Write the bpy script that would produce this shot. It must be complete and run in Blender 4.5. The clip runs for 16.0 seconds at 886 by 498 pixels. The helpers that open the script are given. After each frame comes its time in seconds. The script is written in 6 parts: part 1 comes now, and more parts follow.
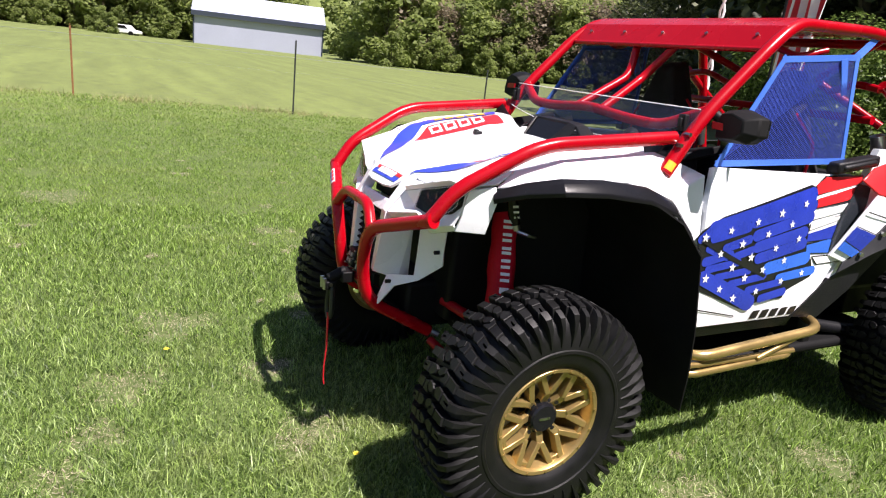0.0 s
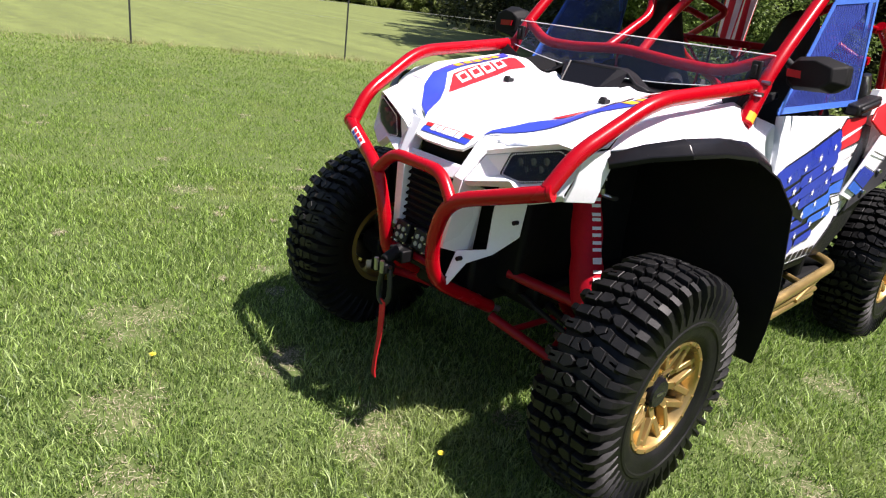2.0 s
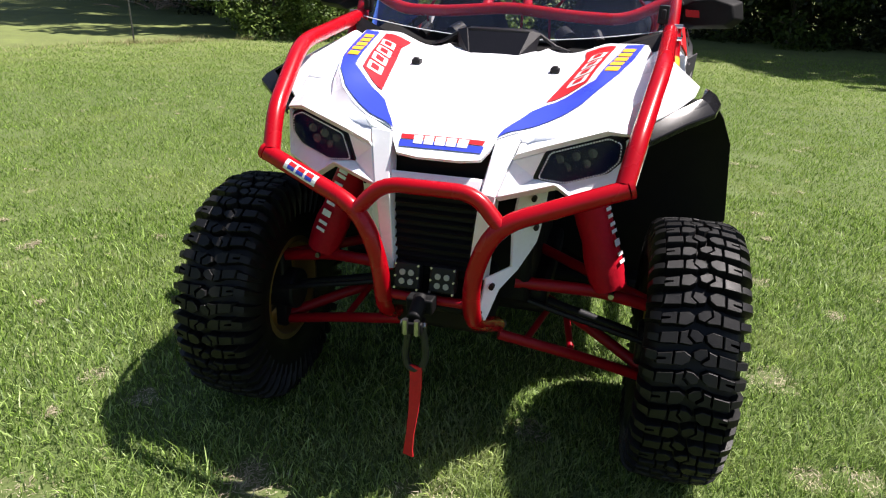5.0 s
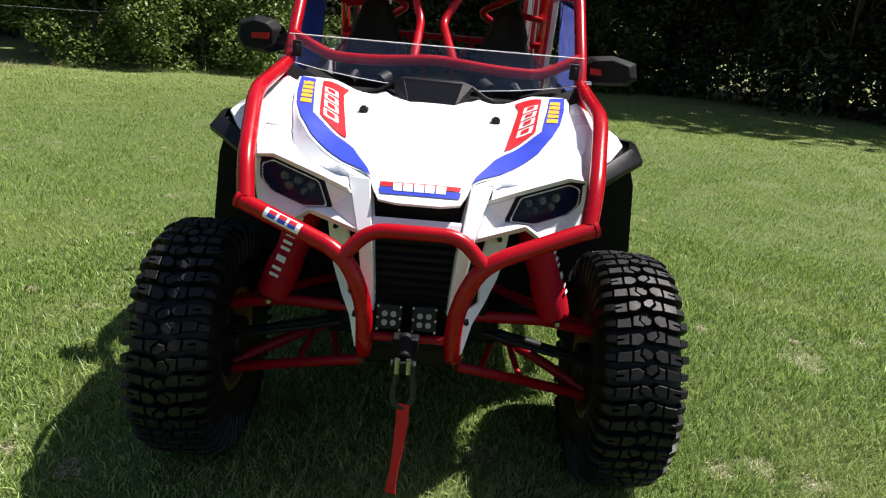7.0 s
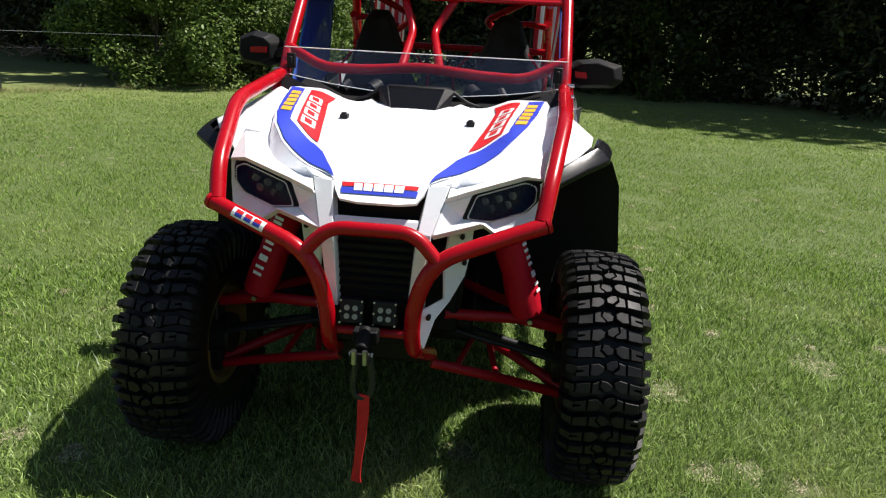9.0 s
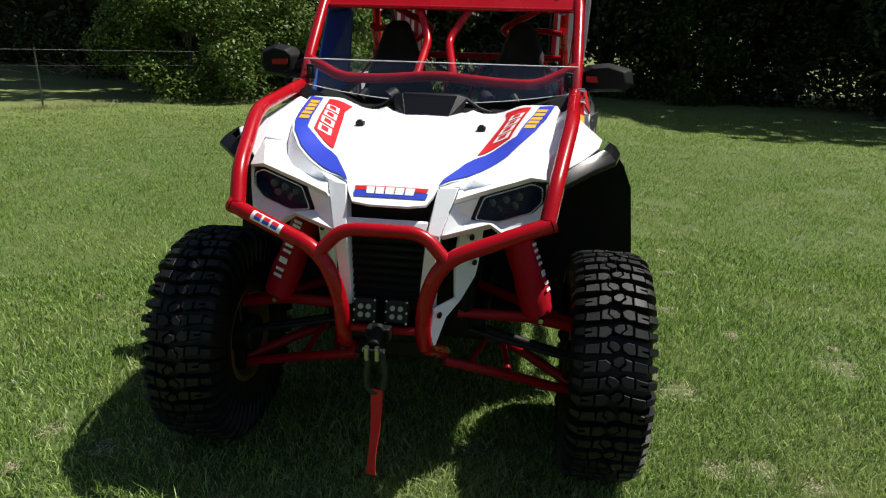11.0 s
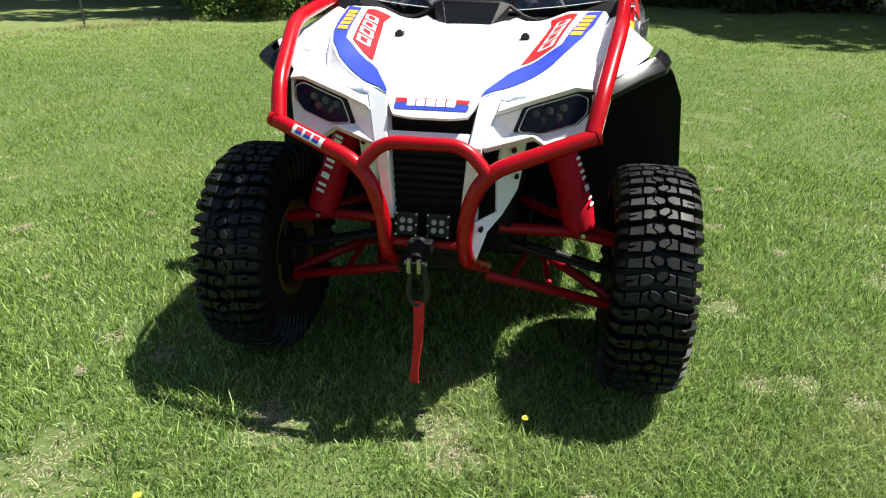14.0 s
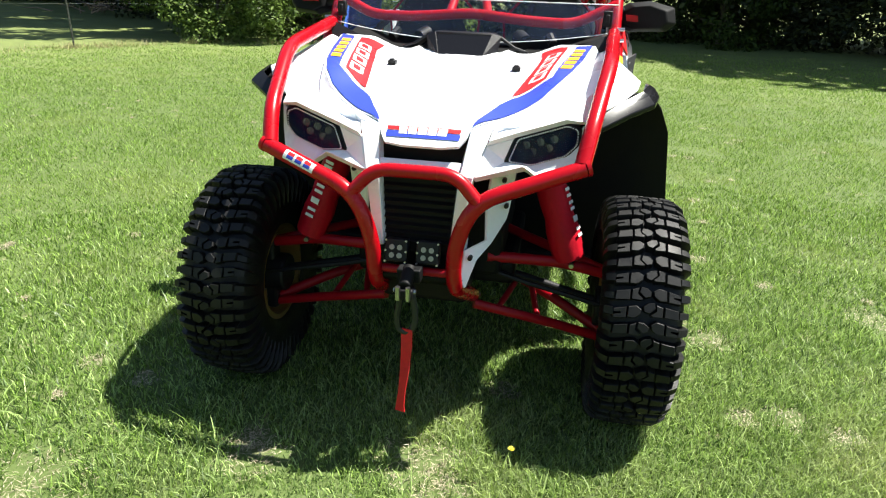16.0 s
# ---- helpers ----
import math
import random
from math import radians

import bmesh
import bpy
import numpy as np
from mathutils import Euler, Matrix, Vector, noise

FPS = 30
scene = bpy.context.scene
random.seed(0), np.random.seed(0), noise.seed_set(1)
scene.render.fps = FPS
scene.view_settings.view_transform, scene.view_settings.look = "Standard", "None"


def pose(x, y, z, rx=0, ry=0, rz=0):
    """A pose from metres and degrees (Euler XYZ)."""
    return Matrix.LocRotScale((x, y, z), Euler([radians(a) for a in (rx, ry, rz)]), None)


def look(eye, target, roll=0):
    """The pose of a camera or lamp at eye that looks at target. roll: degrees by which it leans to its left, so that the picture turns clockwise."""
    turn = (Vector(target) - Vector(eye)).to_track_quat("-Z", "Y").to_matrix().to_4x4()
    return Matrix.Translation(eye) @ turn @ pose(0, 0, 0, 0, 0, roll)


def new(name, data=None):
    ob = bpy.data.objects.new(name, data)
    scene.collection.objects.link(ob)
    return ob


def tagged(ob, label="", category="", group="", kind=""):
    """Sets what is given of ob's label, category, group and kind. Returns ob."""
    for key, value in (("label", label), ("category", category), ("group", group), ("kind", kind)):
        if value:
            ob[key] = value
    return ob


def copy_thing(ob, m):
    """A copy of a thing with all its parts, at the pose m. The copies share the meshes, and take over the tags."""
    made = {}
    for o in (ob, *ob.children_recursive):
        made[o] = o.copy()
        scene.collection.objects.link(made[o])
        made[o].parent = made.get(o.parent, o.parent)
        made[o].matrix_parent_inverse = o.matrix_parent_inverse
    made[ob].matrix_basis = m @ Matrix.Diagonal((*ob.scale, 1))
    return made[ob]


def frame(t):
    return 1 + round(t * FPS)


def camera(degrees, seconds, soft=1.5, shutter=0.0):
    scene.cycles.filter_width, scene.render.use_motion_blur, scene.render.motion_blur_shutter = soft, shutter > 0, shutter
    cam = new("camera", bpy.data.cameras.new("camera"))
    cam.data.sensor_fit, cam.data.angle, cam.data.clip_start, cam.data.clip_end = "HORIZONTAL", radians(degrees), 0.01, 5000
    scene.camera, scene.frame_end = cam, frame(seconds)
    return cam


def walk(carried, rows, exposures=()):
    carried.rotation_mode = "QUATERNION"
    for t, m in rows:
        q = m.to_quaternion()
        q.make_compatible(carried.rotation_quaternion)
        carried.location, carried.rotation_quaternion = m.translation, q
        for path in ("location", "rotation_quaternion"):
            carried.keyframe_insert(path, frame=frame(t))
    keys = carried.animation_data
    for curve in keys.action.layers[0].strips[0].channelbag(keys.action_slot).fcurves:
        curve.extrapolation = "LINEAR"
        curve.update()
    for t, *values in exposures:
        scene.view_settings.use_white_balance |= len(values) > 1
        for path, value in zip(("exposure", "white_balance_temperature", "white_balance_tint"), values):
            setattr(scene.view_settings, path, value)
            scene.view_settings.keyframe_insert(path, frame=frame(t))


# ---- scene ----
cam = camera(68.5, 16.0, soft=1.15)
METRES, EYE, TURN = 3.038, 1.495, 61.30
ORIGIN = (2.319, -1.347)
ROWS = [
    (0.0, 0.0, 0.0, 0.0, 1.8, -16.17, -6.23),
    (0.5, -0.0692, 0.0106, -0.0021, -0.77, -15.83, -7.24),
    (1.0, -0.1259, 0.0613, -0.0115, -1.79, -17.93, -5.94),
    (1.5, -0.1819, 0.1029, -0.0149, -3.46, -20.28, -5.54),
    (2.0, -0.2597, 0.1318, -0.0129, -12.75, -20.7, -6.96),
    (2.5, -0.3234, 0.172, -0.018, -17.95, -21.15, -6.89),
    (3.0, -0.3643, 0.2428, -0.0175, -21.32, -22.42, -5.79),
    (5.5, -0.5282, 0.47, -0.0069, -51.53, -21.99, -1.96),
    (6.0, -0.5671, 0.5045, -0.0003, -56.31, -21.01, -3.17),
    (6.5, -0.5925, 0.5201, -0.0005, -60.94, -18.9, -4.77),
    (7.0, -0.5972, 0.5238, 0.001, -60.56, -18.79, -4.76),
    (7.5, -0.601, 0.5201, 0.0003, -60.65, -18.2, -5.38),
    (8.0, -0.6044, 0.5032, -0.0002, -60.55, -17.63, -5.44),
    (8.5, -0.5886, 0.4664, -0.0002, -57.27, -17.35, -3.82),
    (9.0, -0.5694, 0.428, -0.0003, -55.82, -17.96, -2.95),
    (11.5, -0.5837, 0.3929, -0.001, -52.78, -17.22, -1.53),
    (12.0, -0.5885, 0.3929, -0.0023, -52.09, -18.98, -1.26),
    (12.5, -0.5866, 0.3934, -0.003, -51.3, -20.21, -0.8),
    (13.0, -0.5848, 0.3951, -0.0067, -50.31, -22.67, -0.52),
    (13.5, -0.5803, 0.3957, -0.0084, -49.84, -24.35, -0.26),
    (14.0, -0.5783, 0.3962, -0.0074, -50.06, -24.37, -0.38),
    (14.5, -0.5777, 0.397, -0.0069, -50.09, -23.46, -0.79),
    (15.0, -0.579, 0.3992, -0.0071, -50.95, -23.22, -1.43),
    (15.5, -0.5818, 0.4006, -0.0062, -51.08, -22.76, -1.73),
    (16.0, -0.5807, 0.4007, -0.0058, -50.9, -22.07, -1.9),
]
EXPOSURES = [(0.0, 1.10, 6500, 20), (2.0, 1.08, 6500, 20), (5.5, 1.14, 6500, 16), (7.0, 0.90, 6500, 14), (9.0, 0.70, 6500, 11), (11.5, 0.40, 6500, 6), (12.0, 0.48, 6500, 5), (13.0, 0.83, 6500, 5), (14.0, 1.18, 6500, 5), (15.0, 1.48, 6500, 5), (16.0, 1.55, 6500, 5)]
walk(cam, [(t, pose(ORIGIN[0], ORIGIN[1], EYE, 0, 0, TURN) @ pose(METRES * x, METRES * y, METRES * z, 90 + pitch, roll, yaw)) for t, x, y, z, yaw, pitch, roll in ROWS], EXPOSURES)

# ---- daylight ----
SUN = Vector((0.50, 0.23, 1.0))
world = bpy.data.worlds.new("sky")
scene.world = world
world.use_nodes = True
wn = world.node_tree.nodes
sky = wn.new("ShaderNodeTexSky")
sky.sky_type = "NISHITA"
sky.sun_disc = False
sky.sun_elevation = math.atan2(1.0, math.hypot(SUN.x, SUN.y))
sky.sun_rotation = math.atan2(SUN.x, SUN.y)
wn["Background"].inputs["Strength"].default_value = 0.053
world.node_tree.links.new(sky.outputs[0], wn["Background"].inputs["Color"])
sun_data = bpy.data.lights.new("sun", "SUN")
sun_data.energy, sun_data.angle, sun_data.color = 5.0, radians(0.53), (1.0, 0.95, 0.88)
sun = new("sun", sun_data)
sun.matrix_world = look(SUN * 30, (0, 0, 0))


# ---- materials ----
def node(m, kind, **values):
    n = m.node_tree.nodes.new("ShaderNode" + kind)
    for k, v in values.items():
        n.inputs[k.replace("_", " ")].default_value = v
    return n


def link(m, a, b):
    m.node_tree.links.new(a, b)


def mat(name, colour, rough=0.5, metal=0.0, var=0.12, scale=6.0, bump=0.0, bump_scale=60.0, coat=0.0, dirt=None, dirt_at=0.62, spec=0.5, own=False):
    """A surface with its colour varied at two scales, fine relief, and dirt in patches."""
    m = bpy.data.materials.new(name)
    m.use_nodes = True
    b = m.node_tree.nodes["Principled BSDF"]
    b.inputs["Metallic"].default_value = metal
    b.inputs["Coat Weight"].default_value = coat
    b.inputs["Specular IOR Level"].default_value = spec
    b.inputs["Coat Roughness"].default_value = 0.06
    tc = node(m, "TexCoord")
    at = tc.outputs["Object"]
    if own:
        info, shift, move = node(m, "ObjectInfo"), node(m, "Math"), node(m, "VectorMath")
        shift.operation = "MULTIPLY"
        shift.inputs[1].default_value = 40.0
        link(m, info.outputs["Random"], shift.inputs[0])
        link(m, at, move.inputs[0])
        link(m, shift.outputs[0], move.inputs[1])
        at = move.outputs[0]
    n1, n2 = node(m, "TexNoise", Scale=scale, Detail=5.0), node(m, "TexNoise", Scale=scale * 14, Detail=3.0)
    for n in (n1, n2):
        link(m, at, n.inputs["Vector"])
    add = node(m, "Math")
    add.operation = "ADD"
    link(m, n1.outputs[0], add.inputs[0])
    link(m, n2.outputs[0], add.inputs[1])
    ramp = node(m, "MapRange", From_Min=0.6, From_Max=1.4, To_Min=1 - var, To_Max=1 + var)
    link(m, add.outputs[0], ramp.inputs[0])
    mul = node(m, "VectorMath")
    mul.operation = "SCALE"
    mul.inputs[0].default_value = colour[:3]
    link(m, ramp.outputs[0], mul.inputs["Scale"])
    out = mul.outputs[0]
    if dirt:
        dn = node(m, "TexNoise", Scale=scale * 2.3, Detail=8.0, Roughness=0.7)
        link(m, at, dn.inputs["Vector"])
        dr = node(m, "MapRange", From_Min=dirt_at, From_Max=dirt_at + 0.16)
        link(m, dn.outputs[0], dr.inputs[0])
        mix = node(m, "Mix")
        mix.data_type = "RGBA"
        link(m, dr.outputs[0], mix.inputs[0])
        link(m, out, mix.inputs[6])
        mix.inputs[7].default_value = (*dirt[:3], 1)
        out = mix.outputs[2]
    link(m, out, b.inputs["Base Color"])
    rr = node(m, "MapRange", From_Min=0.3, From_Max=0.7, To_Min=max(0.02, rough * 0.8), To_Max=min(1, rough * 1.2))
    link(m, n1.outputs[0], rr.inputs[0])
    link(m, rr.outputs[0], b.inputs["Roughness"])
    if bump:
        bn = node(m, "TexNoise", Scale=bump_scale, Detail=4.0)
        link(m, at, bn.inputs["Vector"])
        bu = node(m, "Bump", Strength=bump, Distance=0.004)
        link(m, bn.outputs[0], bu.inputs["Height"])
        link(m, bu.outputs[0], b.inputs["Normal"])
    return m


WHITE = mat("white_plastic", (0.85, 0.87, 0.91), 0.28, var=0.03, bump=0.05, bump_scale=25, coat=0.3)
RED = mat("red_powder_coat", (0.36, 0.0015, 0.007), 0.27, var=0.08, bump=0.04, bump_scale=120, coat=0.10, spec=0.30)
RED_DULL = mat("red_dusty_steel", (0.30, 0.002, 0.009), 0.38, var=0.15, dirt=(0.10, 0.06, 0.04), dirt_at=0.74, spec=0.25)
BLACK = mat("black_moulded_plastic", (0.008, 0.008, 0.010), 0.48, var=0.2, bump=0.25, bump_scale=400, spec=0.26)
BLACK_DULL = mat("black_matt_sheet", (0.0035, 0.0035, 0.004), 0.65, var=0.25, bump=0.1, bump_scale=90, spec=0.22)
GLOSSY = mat("gloss_black", (0.009, 0.009, 0.011), 0.14, var=0.1, spec=0.25)
RUBBER = mat("tyre_rubber", (0.0046, 0.0046, 0.0050), 0.52, var=0.45, scale=12, bump=0.25, bump_scale=300, dirt=(0.015, 0.015, 0.0155), dirt_at=0.66, spec=0.32, own=True)
GOLD = mat("gold_painted_alloy", (0.47, 0.33, 0.13), 0.34, metal=0.75, var=0.12, scale=14, bump=0.1, bump_scale=90, dirt=(0.12, 0.08, 0.04), dirt_at=0.66)
STEEL = mat("bare_steel", (0.42, 0.42, 0.43), 0.3, metal=1.0, var=0.2)
BLUE = mat("blue_vinyl", (0.035, 0.06, 0.50), 0.3, var=0.05)
BLUE_DEEP = mat("deep_blue_vinyl", (0.02, 0.04, 0.36), 0.3, var=0.25, scale=9)
BLUE_LIT = mat("light_blue_vinyl", (0.03, 0.13, 0.60), 0.3, var=0.2, scale=9)
RED_VINYL = mat("red_vinyl", (0.60, 0.02, 0.025), 0.32, var=0.05)
WHITE_VINYL = mat("white_vinyl", (0.78, 0.78, 0.78), 0.35, var=0.05)
YELLOW = mat("yellow_vinyl", (0.82, 0.42, 0.03), 0.35, var=0.06)
INK = mat("black_vinyl", (0.01, 0.01, 0.012), 0.35, var=0.1)
WEBBING = mat("blue_webbing", (0.05, 0.16, 0.62), 0.6, var=0.1, bump=0.4, bump_scale=300)
CLOTH_DARK = mat("black_seat_fabric", (0.010, 0.010, 0.011), 0.85, var=0.2, bump=0.3, bump_scale=300)
CLOTH_RED = mat("red_nylon_cover", (0.42, 0.002, 0.014), 0.6, var=0.15, bump=0.5, bump_scale=45, spec=0.2)
STRAP = mat("red_strap_webbing", (0.56, 0.006, 0.014), 0.65, var=0.15, bump=0.4, bump_scale=250)
LED = mat("led_reflector", (0.75, 0.75, 0.75), 0.25, var=0.1)
LAMP_BOWL = mat("dim_lamp_bowl", (0.22, 0.23, 0.27), 0.22, metal=0.7, var=0.2)
POD_LENS = mat("frosted_pod_lens", (0.30, 0.30, 0.29), 0.25, var=0.1)
FLARE = mat("satin_black_flare", (0.010, 0.010, 0.012), 0.24, var=0.15, bump=0.05, bump_scale=500, spec=0.18)
# dark colour for the shade inside the intake slot
SLOT = mat("dark_slot_shade", (0.020, 0.024, 0.030), 0.22, var=0.1, spec=0.4)
TRIM_GREY = mat("dark_grey_plastic", (0.030, 0.030, 0.034), 0.45, var=0.15, bump=0.1, bump_scale=300, spec=0.35)
CORD = mat("navy_net_cord", (0.030, 0.070, 0.42), 0.7, var=0.1)
TIN_WALL = mat("grey_barn_siding", (0.36, 0.385, 0.48), 0.5, var=0.05, scale=0.4)
TIN_ROOF = mat("white_barn_roofing", (0.37, 0.40, 0.52), 0.4, var=0.05, scale=0.4)
TIN_TRIM = mat("slate_barn_trim", (0.03, 0.04, 0.06), 0.5, var=0.1)
POST_RUST = mat("rusty_post", (0.26, 0.12, 0.05), 0.8, var=0.3)
POST_GREEN = mat("dark_green_post", (0.03, 0.035, 0.03), 0.6, var=0.3)
WIRE = mat("galvanised_wire", (0.45, 0.46, 0.46), 0.4, metal=0.8)
BARK = mat("bark", (0.07, 0.055, 0.04), 0.9, var=0.4, scale=3, bump=0.8, bump_scale=20)
DEADWOOD = mat("dead_wood", (0.30, 0.22, 0.17), 0.9, var=0.3, scale=3)


def glass(name, colour, rough, alpha, spec=0.5):
    m = bpy.data.materials.new(name)
    m.use_nodes = True
    b = m.node_tree.nodes["Principled BSDF"]
    b.inputs["Base Color"].default_value = (*colour, 1)
    b.inputs["Roughness"].default_value = rough
    b.inputs["Alpha"].default_value = alpha
    b.inputs["Specular IOR Level"].default_value = spec
    return m


SCREEN = glass("smoked_polycarbonate", (0.10, 0.13, 0.22), 0.03, 0.15)
# the blue in this lens colour stands for sky mirrored in it
LENS = glass("smoked_sky_tint_lens", (0.010, 0.022, 0.075), 0.03, 0.30, 0.14)
NET = glass("blue_mesh_net", (0.008, 0.016, 0.14), 0.8, 0.20)


def leaf_mat(name, dark, light, glow, dry=None, skew=1.0, rough=0.45, spec=0.28):
    m = bpy.data.materials.new(name)
    m.use_nodes = True
    b = m.node_tree.nodes["Principled BSDF"]
    geo = node(m, "NewGeometry")
    ramp = node(m, "Mix")
    ramp.data_type = "RGBA"
    ramp.inputs[6].default_value, ramp.inputs[7].default_value = (*dark, 1), (*light, 1)
    if skew == 1.0:
        link(m, geo.outputs["Random Per Island"], ramp.inputs[0])
    else:
        power = node(m, "Math")
        power.operation = "POWER"
        power.inputs[1].default_value = skew
        link(m, geo.outputs["Random Per Island"], power.inputs[0])
        link(m, power.outputs[0], ramp.inputs[0])
    out = ramp.outputs[2]
    if dry:
        tc, n = node(m, "TexCoord"), node(m, "TexNoise", Scale=0.9, Detail=6.0, Roughness=0.65)
        link(m, tc.outputs["Object"], n.inputs["Vector"])
        mr = node(m, "MapRange", From_Min=0.52, From_Max=0.76, To_Max=0.55)
        link(m, n.outputs[0], mr.inputs[0])
        mix = node(m, "Mix")
        mix.data_type = "RGBA"
        mix.inputs[7].default_value = (*dry, 1)
        link(m, mr.outputs[0], mix.inputs[0])
        link(m, out, mix.inputs[6])
        out = mix.outputs[2]
    link(m, out, b.inputs["Base Color"])
    b.inputs["Roughness"].default_value = rough
    b.inputs["Specular IOR Level"].default_value = spec
    tr = node(m, "BsdfTranslucent")
    link(m, out, tr.inputs["Color"])
    mix = node(m, "MixShader", Fac=glow)
    link(m, b.outputs[0], mix.inputs[1])
    link(m, tr.outputs[0], mix.inputs[2])
    link(m, mix.outputs[0], m.node_tree.nodes["Material Output"].inputs["Surface"])
    return m


# bush leaves with the wood's shade put into their green
LEAF_SHADE = leaf_mat("leaves", (0.022, 0.045, 0.009), (0.085, 0.125, 0.022), 0.35)
# spring green paled and flattened in tone, distance haze put into the colour
LEAF_FAR = leaf_mat("hazy_far_spring_leaves", (0.17, 0.22, 0.065), (0.31, 0.37, 0.12), 0.65)
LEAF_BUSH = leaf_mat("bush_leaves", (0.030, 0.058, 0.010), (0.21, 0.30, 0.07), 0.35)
# brown twigs lightened by the same painted haze
LEAF_PALE = leaf_mat("hazy_budding_twigs", (0.20, 0.165, 0.11), (0.29, 0.24, 0.16), 0.5)
# near-black leaf colour holds the shade inside the wood, few leaves paler
LEAF_WOOD = leaf_mat("shaded_woodland_leaves", (0.012, 0.018, 0.007), (0.110, 0.130, 0.052), 0.25, None, 1.6)
BLADE = leaf_mat("grass_blades", (0.052, 0.100, 0.024), (0.50, 0.66, 0.22), 0.40, (0.56, 0.57, 0.28), 1.36, 0.42, 0.45)
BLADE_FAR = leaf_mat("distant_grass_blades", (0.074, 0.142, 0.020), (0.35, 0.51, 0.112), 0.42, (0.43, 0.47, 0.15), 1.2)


# ---- building helpers ----
def part(name, bm, material, parent=None, label="", smooth=40, bevel=0.0):
    """Links a bmesh as one mesh object under a thing or a part."""
    me = bpy.data.meshes.new(name)
    bm.normal_update()
    bm.to_mesh(me)
    bm.free()
    for m in material if isinstance(material, (list, tuple)) else [material]:
        me.materials.append(m)
    if smooth:
        me.shade_smooth()
        me.set_sharp_from_angle(angle=radians(smooth))
    ob = new(name, me)
    ob.parent = parent
    if label:
        tagged(ob, label)
    if bevel:
        b = ob.modifiers.new("edge", "BEVEL")
        b.width, b.segments, b.limit_method, b.angle_limit = bevel, 2, "ANGLE", radians(30)
    return ob


def thing(name, label, category, group="", at=(0, 0, 0)):
    ob = new(name)
    ob.location = at
    ob.empty_display_size = 0.1
    return tagged(ob, label, category, group)


def mirror_pts(pts):
    return [(-x, y, z) for x, y, z in pts]


def fillet(pts, radius, n=5):
    """A polyline with its corners rounded."""
    pts = [Vector(p) for p in pts]
    out = [pts[0]]
    for a, b, c in zip(pts, pts[1:], pts[2:]):
        u, v = (a - b), (c - b)
        d = min(radius, u.length * 0.48, v.length * 0.48)
        p, q = b + u.normalized() * d, b + v.normalized() * d
        for i in range(n + 1):
            t = i / n
            out.append(p * (1 - t) ** 2 + b * 2 * t * (1 - t) + q * t * t)
    return out + [pts[-1]]


def rounded(pts, radius, n=4):
    """A closed outline with its corners rounded."""
    pts = [Vector(p) for p in pts]
    out = []
    for i, b in enumerate(pts):
        u, v = pts[i - 1] - b, pts[(i + 1) % len(pts)] - b
        d = min(radius, u.length * 0.45, v.length * 0.45)
        p, q = b + u.normalized() * d, b + v.normalized() * d
        out += [p * (1 - k / n) ** 2 + b * 2 * (k / n) * (1 - k / n) + q * (k / n) ** 2 for k in range(n + 1)]
    return out


def sweep(bm, pts, r, sides=12, taper=None):
    """A round bar along a polyline, closed at both ends."""
    pts = [Vector(p) for p in pts]
    rings, up = [], None
    for i, p in enumerate(pts):
        d = (pts[min(i + 1, len(pts) - 1)] - pts[max(i - 1, 0)]).normalized()
        if up is None:
            up = d.orthogonal().normalized()
        up = (up - d * up.dot(d)).normalized()
        side = d.cross(up)
        k = r if taper is None else r + (taper - r) * i / (len(pts) - 1)
        rings.append([bm.verts.new(p + (up * math.cos(a) + side * math.sin(a)) * k) for a in (2 * math.pi * j / sides for j in range(sides))])
    for a, b in zip(rings, rings[1:]):
        for j in range(sides):
            bm.faces.new((a[j], a[(j + 1) % sides], b[(j + 1) % sides], b[j]))
    bm.faces.new(rings[0][::-1])
    bm.faces.new(rings[-1])
    return bm


def tube(pts, r=0.024, bend=0.08, sides=12):
    return sweep(bmesh.new(), fillet(pts, bend), r, sides)


def box(bm, centre, size, turn=None):
    m = Matrix.Translation(centre) @ (turn or Matrix.Identity(4)) @ Matrix.Diagonal((*size, 1))
    return bmesh.ops.create_cube(bm, size=1, matrix=m)["verts"]


def solid(verts, faces, thick=0.006):
    """A sheet of given thickness from points and faces; it grows to the back of the faces."""
    bm = bmesh.new()
    vs = [bm.verts.new(v) for v in verts]
    for f in faces:
        bm.faces.new([vs[i] for i in f])
    bm.normal_update()
    bmesh.ops.solidify(bm, geom=bm.faces[:], thickness=thick)
    bmesh.ops.recalc_face_normals(bm, faces=bm.faces[:])
    return bm


def plate(outline, push, thick):
    """A flat outline of 3D points pushed along a vector."""
    bm = bmesh.new()
    f = bm.faces.new([bm.verts.new(p) for p in outline])
    got = bmesh.ops.extrude_face_region(bm, geom=[f])
    bmesh.ops.translate(bm, verts=[v for v in got["geom"] if isinstance(v, bmesh.types.BMVert)], vec=Vector(push).normalized() * thick)
    bmesh.ops.recalc_face_normals(bm, faces=bm.faces[:])
    return bm


